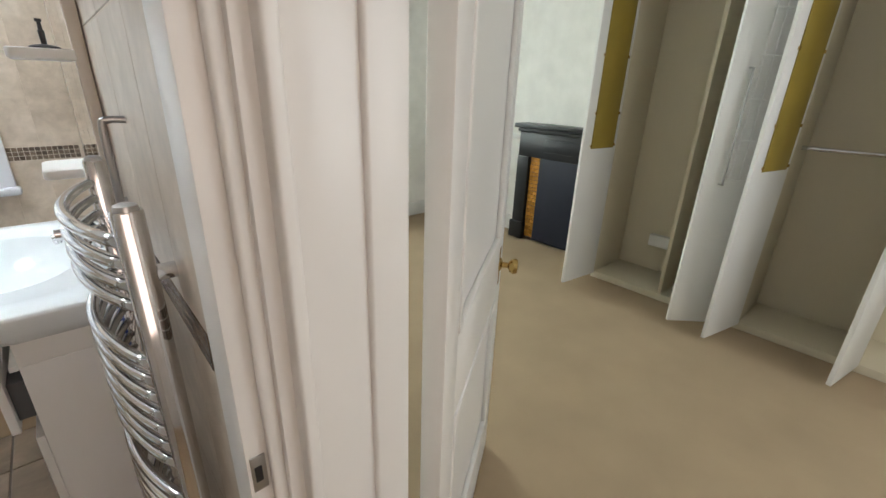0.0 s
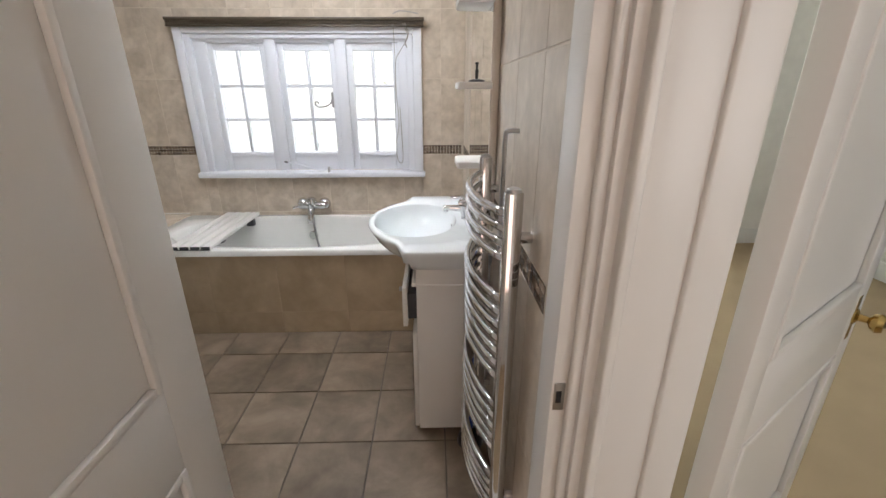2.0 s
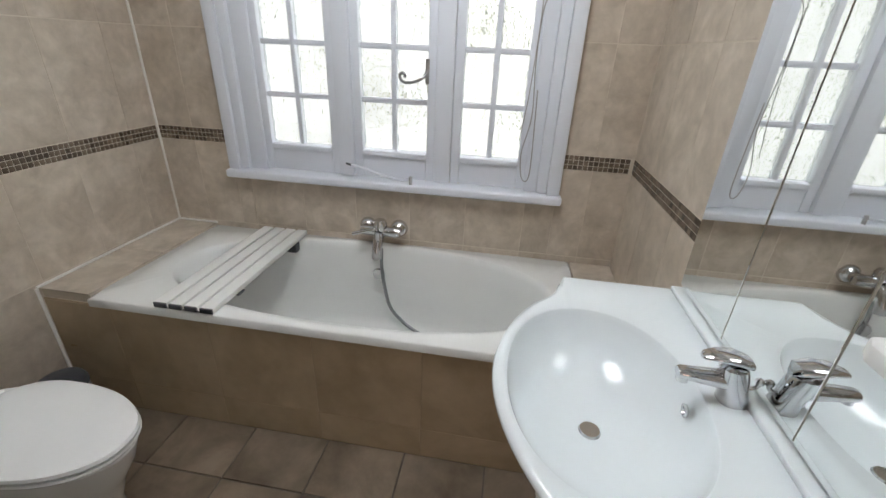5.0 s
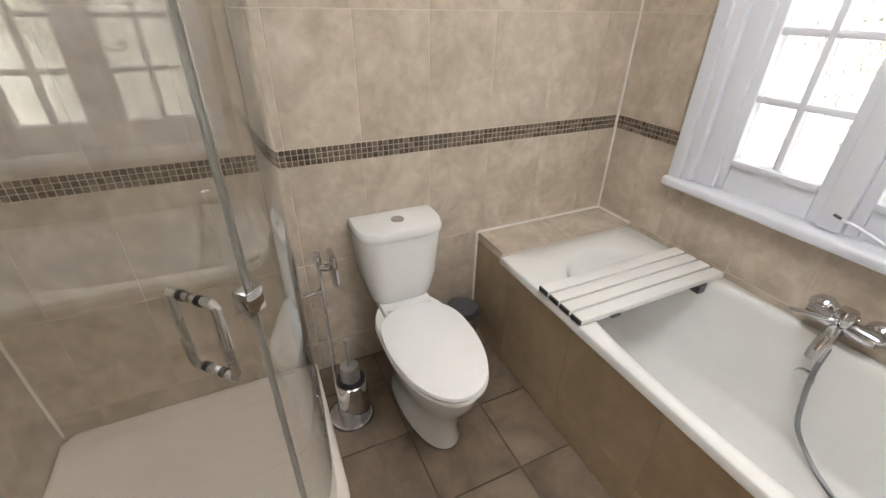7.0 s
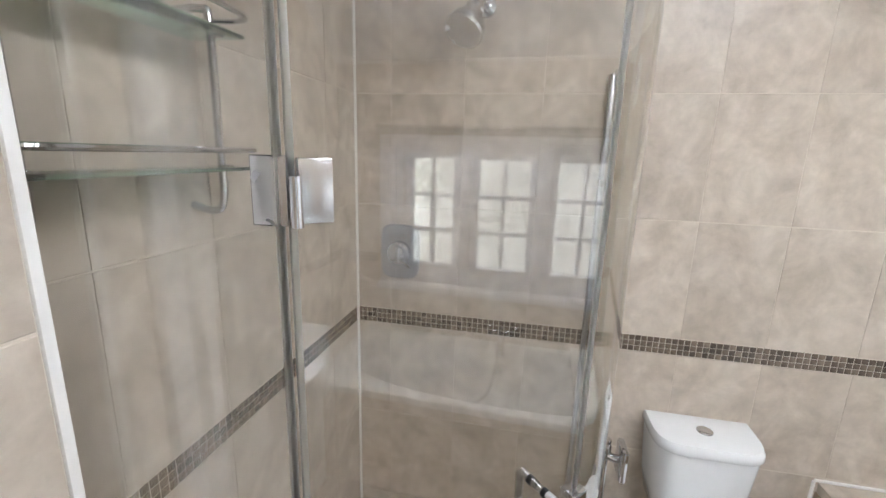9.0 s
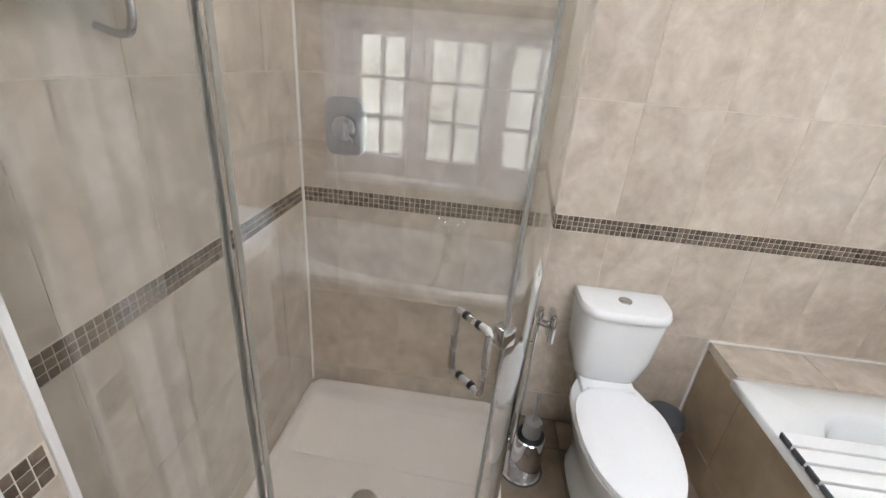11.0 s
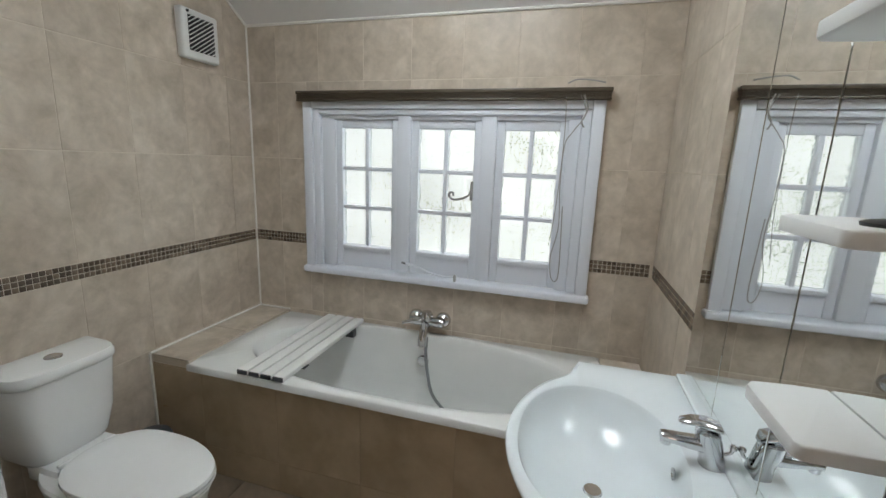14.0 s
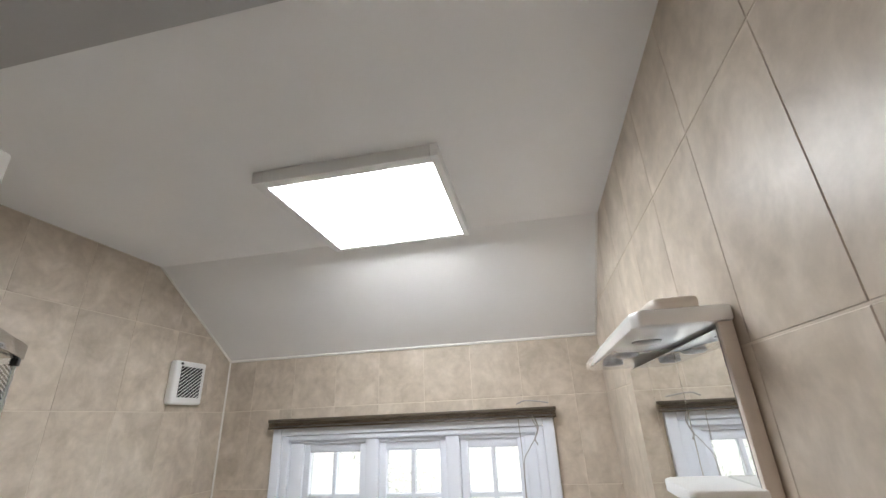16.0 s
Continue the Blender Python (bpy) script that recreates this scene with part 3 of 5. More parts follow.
for y in (BY0 + 0.16, BY1 - 0.14):
    part("bracket", box(-1.62, y - 0.02, BZ - 0.002, -1.383, y + 0.02, BZ + 0.005, 0.001), GREY_CAP, board, "dark grey underside bracket")
part("stop", box(-1.44, BY1 - 0.14, BZ - 0.045, -1.39, BY1 - 0.10, BZ + 0.002, 0.004), GREY_CAP, board)

# wall-mounted bath mixer with hose
mix = thing("bath_mixer_tap", (-0.99, YB, 0.63), "chrome wall-mounted bath mixer tap with shower hose", "tap")
for x in (-1.068, -0.912):
    part("rose", lathe([(0.043, 0), (0.043, 0.008), (0.034, 0.024), (0.022, 0.034), (0.022, 0.052), (0.0, 0.052)], (x, YB, 0.632), "-y", 24), CHROME, mix)
part("body", tube([(-1.085, YB - 0.06, 0.632), (-1.06, YB - 0.06, 0.632), (-0.92, YB - 0.06, 0.632), (-0.895, YB - 0.06, 0.632)], 0.026, n=18, taper=[0.85, 1, 1, 0.85]), CHROME, mix)
part("lever", tube(smooth_path([(-1.0, YB - 0.075, 0.645), (-1.0, YB - 0.10, 0.655), (-1.05, YB - 0.11, 0.645), (-1.11, YB - 0.115, 0.628)], 5), 0.009, n=10), CHROME, mix)
part("cartridge", lathe([(0.031, 0), (0.032, 0.035), (0.024, 0.05), (0.0, 0.054)], (-0.99, YB - 0.062, 0.64), "z", 20), CHROME, mix)
part("spout", tube(smooth_path([(-0.99, YB - 0.06, 0.625), (-0.99, YB - 0.10, 0.60), (-0.99, YB - 0.125, 0.555), (-0.99, YB - 0.13, 0.52)], 6), 0.024, n=16), CHROME, mix)
part("diverter", lathe([(0.012, 0), (0.012, 0.03), (0.006, 0.034), (0.0, 0.035)], (-0.99, YB - 0.11, 0.612), "z", 14), CHROME, mix)
part("hose", tube(smooth_path([(-0.975, YB - 0.10, 0.56), (-0.97, YB - 0.12, 0.47), (-0.955, YB - 0.125, 0.36), (-0.925, YB - 0.135, 0.255), (-0.86, YB - 0.155, 0.195), (-0.78, YB - 0.185, 0.165), (-0.65, YB - 0.24, 0.152), (-0.50, YB - 0.30, 0.152)], 10), 0.0085, n=10), HOSE_STEEL, mix, "grey metal shower hose", True)

# ---- toilet ----
wc = thing("toilet", (-1.80, 1.78, 0.0), "white close-coupled toilet with the lid down", "toilet")
TY = 1.774
def dshape(x0, x1, hw, n=40, nose=2.3):
    """A plan that is square at the wall and round in front."""
    pts = []
    for k in range(n + 1):
        t = -math.pi / 2 + math.pi * k / n
        c, s = math.cos(t), math.sin(t)
        pts.append((x0 + (x1 - x0) * abs(c) ** (2 / nose), TY + hw * math.copysign(abs(s) ** (2 / nose), s)))
    return pts
def dring(x0, x1, hw, z, nose=2.3):
    return [Vector((x, y, z)) for x, y in dshape(x0, x1, hw, nose=nose)]
part("cistern", loft([dring(XL + 0.006, -1.965, 0.124, 0.40, 5), dring(XL + 0.006, -1.955, 0.138, 0.42, 5), dring(XL + 0.006, -1.935, 0.156, 0.52, 5), dring(XL + 0.006, -1.925, 0.171, 0.705, 5), dring(XL + 0.006, -1.925, 0.169, 0.715, 5)], cap_first=True), CERAMIC, wc)
part("cistern_lid", loft([dring(XL + 0.003, -1.919, 0.175, 0.715, 5), dring(XL + 0.003, -1.915, 0.178, 0.722, 5), dring(XL + 0.003, -1.917, 0.177, 0.742, 5), dring(XL + 0.006, -1.925, 0.172, 0.753, 5), dring(XL + 0.02, -1.96, 0.15, 0.757, 5)], cap_first=True), CERAMIC, wc)
part("flush_button", lathe([(0.0, 0.007), (0.021, 0.007), (0.026, 0.004), (0.027, 0)], (-2.02, TY, 0.756), "z", 24), CHROME, wc, "round chrome flush button")
def egg(x0, x1, hw, z, n=48):
    out = []
    for k in range(n):
        t = 2 * math.pi * k / n
        c, s = math.cos(t), math.sin(t)
        xm = x0 + (x1 - x0) * 0.42
        x = xm + ((x1 - xm) * c if c > 0 else (xm - x0) * math.copysign(abs(c) ** 0.7, c))
        out.append(Vector((x, TY + hw * math.copysign(abs(s) ** 0.92, s), z)))
    return out
part("bowl", loft([egg(-2.0, -1.505, 0.112, 0.0), egg(-2.0, -1.512, 0.105, 0.05), egg(-2.0, -1.505, 0.105, 0.12), egg(-2.01, -1.465, 0.126, 0.22), egg(-2.03, -1.412, 0.156, 0.31), egg(-2.04, -1.395, 0.166, 0.365), egg(-2.04, -1.40, 0.160, 0.375)], cap_first=True), CERAMIC, wc)
part("seat", loft([egg(-1.89, -1.392, 0.167, 0.378), egg(-1.89, -1.386, 0.171, 0.386), egg(-1.89, -1.388, 0.169, 0.393)], cap_first=True), SEAT_WHITE, wc)
part("seat_lid", loft([egg(-1.912, -1.393, 0.167, 0.397), egg(-1.912, -1.386, 0.171, 0.404), egg(-1.912, -1.390, 0.169, 0.414), egg(-1.895, -1.417, 0.151, 0.420), egg(-1.85, -1.50, 0.09, 0.423)], cap_first=True), SEAT_WHITE, wc)
for dy in (-0.075, 0.075):
    part("seat_hinge", lathe([(0.009, -0.02), (0.010, 0), (0.009, 0.02), (0, 0.02)], (-1.916, TY + dy, 0.402), "y", 14), SEAT_WHITE, wc)
part("bolster", box(-2.06, TY - 0.11, 0.33, -1.90, TY + 0.11, 0.40, 0.012), CERAMIC, wc)

# toilet roll and brush stand
stand = thing("toilet_brush_stand", (-1.82, 1.468, 0.0), "chrome toilet brush and roll holder stand", "toilet brush stand")
SX, SY = -1.82, 1.468
part("foot", lathe([(0.0, 0), (0.088, 0), (0.09, 0.006), (0.082, 0.014), (0.0, 0.018)], (SX, SY, 0.0), "z", 32), CHROME, stand)
part("foot_rim", lathe([(0.089, 0.0), (0.093, 0.002), (0.093, 0.006), (0.089, 0.008)], (SX, SY, 0.0005), "z", 32), BLACK, stand, "black rubber foot ring")
part("pole", tube([(SX - 0.075, SY - 0.034, 0.01), (SX - 0.075, SY - 0.034, 0.72)], 0.0075, n=12), CHROME, stand)
part("finial", lathe([(0.009, 0), (0.014, 0.008), (0.014, 0.024), (0.009, 0.032), (0.012, 0.040), (0.012, 0.048), (0, 0.052)], (SX - 0.075, SY - 0.034, 0.706), "z", 16), CHROME, stand)
part("arm", tube(smooth_path([(SX - 0.075, SY - 0.034, 0.60), (SX - 0.055, SY - 0.06, 0.605), (SX - 0.05, SY - 0.105, 0.60)], 4), 0.006, n=10), CHROME, stand)
part("roll_holder", tube([(SX - 0.075, SY - 0.034, 0.695), (SX - 0.075, SY - 0.01, 0.685), (SX - 0.075, SY + 0.01, 0.685)], 0.014, n=14), CHROME, stand)
part("flap", box(SX - 0.12, SY + 0.004, 0.622, SX - 0.03, SY + 0.028, 0.74, 0.009), CHROME, stand, "rounded chrome roll cover")
part("cup", lathe([(0.0, 0.0), (0.066, 0.0), (0.067, 0.01), (0.060, 0.165), (0.057, 0.167), (0.054, 0.02), (0.0, 0.02)], (SX - 0.01, SY + 0.016, 0.016), "z", 32), CHROME, stand)
part("rim", lathe([(0.0, 0), (0.056, 0), (0.056, 0.010), (0.046, 0.014), (0.0, 0.014)], (SX - 0.01, SY + 0.016, 0.182), "z", 28), BLACK, stand, "black rim between cup and lid")
part("brush_lid", lathe([(0.0, 0.0), (0.038, 0), (0.037, 0.062), (0.033, 0.067), (0.0065, 0.069), (0.0065, 0.185), (0.011, 0.188), (0.011, 0.200), (0, 0.203)], (SX - 0.01, SY + 0.016, 0.196), "z", 28), SATIN, stand, "satin steel brush handle and lid")

# small pedal bin behind the toilet
pb = thing("waste_bin", (-1.98, 2.09, 0.0), "small dark steel waste bin between toilet and bath", "waste bin")
part("body", lathe([(0.0, 0), (0.072, 0), (0.077, 0.02), (0.080, 0.22), (0.0, 0.222)], (-1.995, 2.07, 0.0), "z", 32), SATIN, pb)
part("lid", lathe([(0.082, 0.0), (0.082, 0.012), (0.074, 0.03), (0.045, 0.042), (0.0, 0.045)], (-1.995, 2.07, 0.222), "z", 32), GREY_CAP, pb, "dark grey domed lid")

# ---- shower ----
H = Vector((-0.950, 0.880, 0))       # hinge line of the glass door
EDGE = Vector((-1.295, 1.240, 0))     # handle edge of the glass door
tray_plan = [(XL + 0.002, YS + 0.002), (-0.893, YS + 0.002), (-0.893, 0.64), (-0.918, 0.886), (-1.278, 1.262), (-1.36, 1.335), (-1.46, 1.375), (XL + 0.002, 1.385)]
tray = thing("shower_tray", (-1.6, 0.9, 0.0), "off-white pentagonal shower tray", "shower tray")
n = 72
cxs, cys = -1.58, 0.86
def shrink(poly, f):
    return [(cxs + (x - cxs) * f, cys + (y - cys) * f) for x, y in poly]
part("basin", loft([outline_ring(tray_plan, cxs, cys, 0.0, n), outline_ring(tray_plan, cxs, cys, 0.055, n), outline_ring(shrink(tray_plan, 0.99), cxs, cys, 0.062, n), outline_ring(shrink(tray_plan, 0.93), cxs, cys, 0.062, n), outline_ring(shrink(tray_plan, 0.90), cxs, cys, 0.045, n), outline_ring(shrink(tray_plan, 0.85), cxs, cys, 0.034, n), outline_ring(shrink(tray_plan, 0.10), cxs, cys, 0.028, n)]), TRAY_WHITE, tray, smooth=True)
part("waste", lathe([(0.0, 0.006), (0.045, 0.006), (0.052, 0.0)], (-1.55, 0.86, 0.029), "z", 28), CHROME, tray, "chrome shower waste")

GT = 1.948                             # top of the glass
encl = thing("shower_enclosure", (-1.2, 1.0, 0.06), "clear glass shower enclosure with a hinged diagonal door", "shower enclosure")
def glass_between(a, b, z0, z1, t=0.008):
    a, b = Vector((a[0], a[1], 0)), Vector((b[0], b[1], 0))
    d = (b - a).normalized()
    nrm = Vector((-d.y, d.x, 0)) * t / 2
    return prism([((a + nrm).x, (a + nrm).y), ((a - nrm).x, (a - nrm).y), ((b - nrm).x, (b - nrm).y), ((b + nrm).x, (b + nrm).y)], z0, z1)
strip = part("fixed_strip", glass_between((-0.912, YS + 0.004), (H.x + 0.006, H.y - 0.012), 0.066, GT), GLASS, encl, smooth=False)
door_g = part("glass_door", glass_between(H, EDGE, 0.075, GT), GLASS, encl, smooth=False)
bend = [(-1.309, 1.246), (-1.335, 1.268), (-1.37, 1.292), (-1.42, 1.315), (-1.49, 1.334), (-1.58, 1.345), (XL + 0.01, 1.352)]
outer = [Vector((x, y, 0)) for x, y in bend]
left, right = [], []
for i, p in enumerate(outer):
    d = (outer[min(i + 1, len(outer) - 1)] - outer[max(i - 1, 0)]).normalized()
    nr = Vector((-d.y, d.x, 0)) * 0.004
    left.append(p + nr)
    right.append(p - nr)
loop = [(p.x, p.y) for p in left] + [(p.x, p.y) for p in right[::-1]]
panel_g = part("fixed_panel", prism(loop, 0.066, GT), GLASS, encl, smooth="auto")
for g in (strip, door_g, panel_g):
    g.visible_shadow = False
for g, a, z in ((strip, (H.x + 0.006, H.y - 0.012), 0.066), (panel_g, (-1.309, 1.246), 0.066)):
    part("polished_edge", lathe([(0.0, 0), (0.0048, 0), (0.0048, GT - z), (0, GT - z + 0.001)], (a[0], a[1], z), "z", 8), SEAL, g, "pale polished glass edge")
dirg = (EDGE - H).normalized()
nrm = Vector((-dirg.y, dirg.x, 0))
if nrm.x < 0:
    nrm = -nrm
ang = math.atan2(dirg.y, dirg.x)
def on_glass(s, out, z):
    """Pose at s metres along the door from the hinges, out metres in front of it."""
    p = H + dirg * s + nrm * out
    return Matrix.Translation((p.x, p.y, z)) @ Matrix.Rotation(ang, 4, "Z")
for z in (1.636, 0.42):
    hinge = part("hinge", box(0.004, -0.009, -0.034, 0.040, 0.009, 0.034, 0.002, m=on_glass(0, 0, z)), BRUSHED, encl, "square chrome glass hinge")
    part("hinge_leaf", box(-0.041, -0.009, -0.036, -0.002, 0.009, 0.036, 0.002, m=Matrix.Translation((H.x, H.y, z)) @ Matrix.Rotation(math.atan2(0.436, -0.038), 4, "Z") ), BRUSHED, hinge)
    part("hinge_pin", tube([(H.x + nrm.x * 0.012, H.y + nrm.y * 0.012, z - 0.036), (H.x + nrm.x * 0.012, H.y + nrm.y * 0.012, z + 0.016)], 0.007, n=12), CHROME, hinge)
L = (EDGE - H).length
part("seal", box(L - 0.003, -0.006, 0.0, L + 0.005, 0.006, GT - 0.075, 0.002, m=on_glass(0, 0, 0.075)), SEAL, encl, "clear door seal strip")
part("hinge_seal", box(-0.005, -0.005, 0.0, 0.002, 0.005, GT - 0.075, 0.001, m=on_glass(0, 0, 0.075)), SEAL, encl)
part("top_rail", box(0.10, -0.012, 0, L + 0.012, 0.012, 0.03, 0.002, m=on_glass(0, 0, GT)), CHROME, encl, "chrome top rail")
part("rail_bracket", box(L - 0.016, -0.010, -0.014, L + 0.004, 0.010, 0.0, 0.002, m=on_glass(0, 0, GT)), BLACK, encl)
for side in (1, -1):
    grip = [(on_glass(L - 0.10, side * d, z)).translation for d, z in ((0.004, 1.10), (0.045, 1.102), (0.05, 1.095), (0.05, 0.957), (0.045, 0.945), (0.004, 0.95))]
    part("handle", tube(grip, 0.0075, n=12), BRUSHED, encl, "D-shaped steel door handle")
    for z in (1.10, 0.95):
        a, b = on_glass(L - 0.10, side * 0.016, z).translation, on_glass(L - 0.10, side * 0.026, z).translation
        part("handle_collar", tube([a, b], 0.009, n=12), BLACK, encl)
part("magnet_block", box(L - 0.02, -0.02, -0.025, L + 0.02, 0.02, 0.025, 0.004, m=on_glass(0, 0, 1.028)), CHROME, encl)
part("wall_channel", box(-0.926, YS, 0.06, -0.898, YS + 0.018, GT, 0.002), SATIN, encl)
part("wall_channel", box(XL, 1.340, 0.06, XL + 0.018, 1.364, GT, 0.002), SATIN, encl)

valve = thing("shower_valve", (XL, 0.63, 1.28), "chrome thermostatic shower valve with round dial", "shower valve")
bm = loft([[Vector((XL + dx, 0.625 + p.x * f, 1.295 + p.y * f)) for p in superellipse(0, 0, 0.078, 0.108, 0, 40, 4.5)] for dx, f in ((0, 1.0), (0.008, 1.0), (0.014, 0.95), (0.016, 0.8))])
part("plate", bm, SATIN, valve)
part("dial", lathe([(0.046, 0), (0.044, 0.025), (0.034, 0.03), (0.032, 0.05), (0.02, 0.056), (0, 0.057)], (XL + 0.015, 0.627, 1.295), "x", 28), CHROME, valve)
part("lever", tube([(XL + 0.055, 0.632, 1.29), (XL + 0.065, 0.66, 1.27), (XL + 0.07, 0.685, 1.25)], 0.008, n=10), CHROME, valve)
headf = thing("fixed_shower", (XL, 0.922, 2.165), "chrome fixed shower head on the tiled wall", "shower head")
part("wall_rose", lathe([(0.034, 0), (0.033, 0.01), (0.02, 0.022), (0.014, 0.024), (0.014, 0.06), (0, 0.06)], (XL, 0.922, 2.165), "x", 24), CHROME, headf)
part("arm", tube(smooth_path([(XL + 0.04, 0.922, 2.165), (XL + 0.09, 0.914, 2.155), (XL + 0.13, 0.90, 2.115)], 6), 0.012, n=12), CHROME, headf)
bm = lathe([(0.0, -0.05), (0.024, -0.05), (0.03, -0.025), (0.032, 0.0), (0.055, 0.042), (0.06, 0.074), (0.055, 0.081), (0.0, 0.083)], (0, 0, 0), "z", 28)
bmesh.ops.transform(bm, matrix=look((XL + 0.145, 0.895, 2.10), (XL + 0.24, 0.862, 1.975)) @ Matrix.Rotation(math.pi, 4, "X"), verts=bm.verts)
part("spray", bm, BRUSHED, headf, "dark steel spray face")

# two-tier glass shelf rack on the shower side wall
rack = thing("shower_shelf_rack", (-1.18, YS, 1.7), "chrome wall rack with two glass shelves", "shelf rack")
RX0, RX1 = -1.33, -0.957
for x in (RX0 + 0.03, RX1):
    part("upright", tube(smooth_path([(x, YS + 0.002, 1.562), (x, YS + 0.05, 1.552), (x, YS + 0.075, 1.578), (x, YS + 0.075, 1.70), (x, YS + 0.075, 1.90), (x, YS + 0.06, 1.925), (x, YS + 0.002, 1.925)], 5), 0.0075, n=10), CHROME, rack)
for z in (1.638, 1.882):
    part("glass_shelf", box(RX0, YS + 0.01, z - 0.004, RX1 + 0.03, YS + 0.125, z + 0.003, 0.002), EDGE_GLASS, rack, "green-edged glass shelf")
    part("guard_rail", tube(smooth_path([(RX0 - 0.01, YS + 0.02, z + 0.035), (RX0 - 0.02, YS + 0.10, z + 0.035), (RX0 + 0.04, YS + 0.135, z + 0.035), (RX1 - 0.02, YS + 0.135, z + 0.035), (RX1 + 0.04, YS + 0.10, z + 0.035), (RX1 + 0.03, YS + 0.02, z + 0.035)], 6), 0.005, n=8), CHROME, rack)
    for x in (RX0 + 0.03, RX1):
        part("clamp", tube([(x, YS + 0.075, z), (x, YS + 0.10, z)], 0.007, n=10), CHROME, rack)

# ---- vanity, basin and mirror wall ----
van = thing("vanity_unit", (-0.05, 1.77, 0.0), "white bathroom vanity cabinet with an open drawer", "cabinet")
VY0, VY1, VX, VZ = 1.375, 2.16, -0.185, 0.795
part("carcass", box(VX, VY0, 0.02, XR - 0.004, VY1, 0.712, 0.002), WHITE_PLASTIC, van)
for a in (VY0, VY1 - 0.016):
    part("side_panel", box(VX, a, 0.7125, XR - 0.004, a + 0.016, VZ, 0.001), WHITE_PLASTIC, van)
part("door", box(VX - 0.019, VY0 + 0.003, 0.03, VX - 0.001, (VY0 + VY1) / 2 - 0.002, 0.50, 0.003), WHITE_PLASTIC, van)
part("door", box(VX - 0.019, (VY0 + VY1) / 2 + 0.002, 0.03, VX - 0.001, VY1 - 0.003, 0.50, 0.003), WHITE_PLASTIC, van)
drawer = part("drawer", box(VX - 0.055, VY0 + 0.003, 0.53, VX - 0.037, VY1 - 0.003, 0.70, 0.003), WHITE_PLASTIC, van, "white drawer standing slightly open")
part("drawer_box", box(VX - 0.037, VY0 + 0.03, 0.55, VX + 0.001, VY1 - 0.03, 0.66, 0.002), GREY_CAP, drawer)
part("knob", lathe([(0.006, 0), (0.005, 0.012), (0.010, 0.018), (0.010, 0.024), (0, 0.026)], (VX - 0.055, VY0 + 0.16, 0.62), "-x", 14), SATIN, drawer)
part("rail", box(VX - 0.018, VY0 + 0.003, 0.703, VX - 0.001, VY1 - 0.003, 0.718, 0.002), WHITE_PLASTIC, van)

basin = thing("washbasin", (-0.1, 1.77, VZ), "white ceramic bow-fronted washbasin on a cabinet", "basin")
BZT = 0.86
plan = [(XR - 0.002, 1.335), (-0.215, 1.335), (-0.245, 1.345), (-0.25, 1.40), (-0.265, 1.445)]
for k in range(19):
    t = k / 18
    y = 1.47 + t * 0.60
    plan.append((-0.285 - 0.125 * math.sin(math.pi * t) ** 0.75, y))
plan += [(-0.265, 2.095), (-0.25, 2.12), (-0.25, 2.185), (-0.235, 2.195), (XR - 0.002, 2.195)]
bx, by = -0.175, 1.77
def sc(f, fy=None):
    return [(XR - 0.002 + (x - XR + 0.002) * f, by + (y - by) * (fy or f)) for x, y in plan]
n = 96
rings = [outline_ring(sc(0.66, 0.62), bx, by, 0.7135, n), outline_ring(sc(0.80, 0.80), bx, by, 0.742, n), outline_ring(sc(0.89, 0.91), bx, by, 0.776, n), outline_ring(sc(0.95, 0.975), bx, by, 0.808, n), outline_ring(sc(0.985, 0.995), bx, by, BZT - 0.022, n), outline_ring(plan, bx, by, BZT - 0.010, n), outline_ring(sc(0.995, 0.998), bx, by, BZT - 0.002, n), outline_ring(sc(0.97, 0.985), bx, by, BZT, n)]
for f, z in ((1.0, BZT), (0.99, BZT - 0.004), (0.97, BZT - 0.016), (0.93, BZT - 0.036), (0.87, BZT - 0.058), (0.79, BZT - 0.078), (0.69, BZT - 0.096), (0.57, BZT - 0.110), (0.44, BZT - 0.120), (0.30, BZT - 0.127), (0.18, BZT - 0.131), (0.08, BZT - 0.133)):
    rings.append(superellipse(bx - 0.022, by, 0.185 * f, 0.262 * f, z, n, 2.15))
part("bowl", loft(rings), BASIN_WHITE, basin, smooth=True)
part("upstand", box(0.055, 1.34, BZT - 0.003, XR - 0.003, 2.19, BZT + 0.012, 0.005, seg=3), BASIN_WHITE, basin)
part("overflow", lathe([(0.013, 0.0), (0.014, 0.004), (0.008, 0.005), (0.006, 0.001), (0, 0.001)], (-0.032, by, BZT - 0.042), "-x", 16), CHROME, basin, "chrome ring overflow")
part("waste", lathe([(0.0, 0.006), (0.02, 0.006), (0.024, 0.0)], (bx - 0.022, by, BZT - 0.134), "z", 20), CHROME, basin)
tap = thing("basin_mixer_tap", (0.0, by, BZT), "chrome single-lever basin mixer tap", "tap")
def oval(x, z, rx, ry, tilt=0.0, n=20, e=2.4):
    return [Vector((x + q.x, by + q.y, z + tilt * q.x)) for q in superellipse(0, 0, rx, ry, 0, n, e)]
part("base", loft([oval(0.036, BZT, 0.027, 0.025), oval(0.036, BZT + 0.006, 0.026, 0.024), oval(0.030, BZT + 0.03, 0.024, 0.022), oval(0.022, BZT + 0.058, 0.026, 0.023), oval(0.018, BZT + 0.076, 0.024, 0.022), oval(0.017, BZT + 0.082, 0.016, 0.015)], cap_first=True), CHROME, tap)
def upright_oval(x, z, ry, rz, n=20):
    return [Vector((x, by + q.x, z + q.y)) for q in superellipse(0, 0, ry, rz, 0, n, 2.6)]
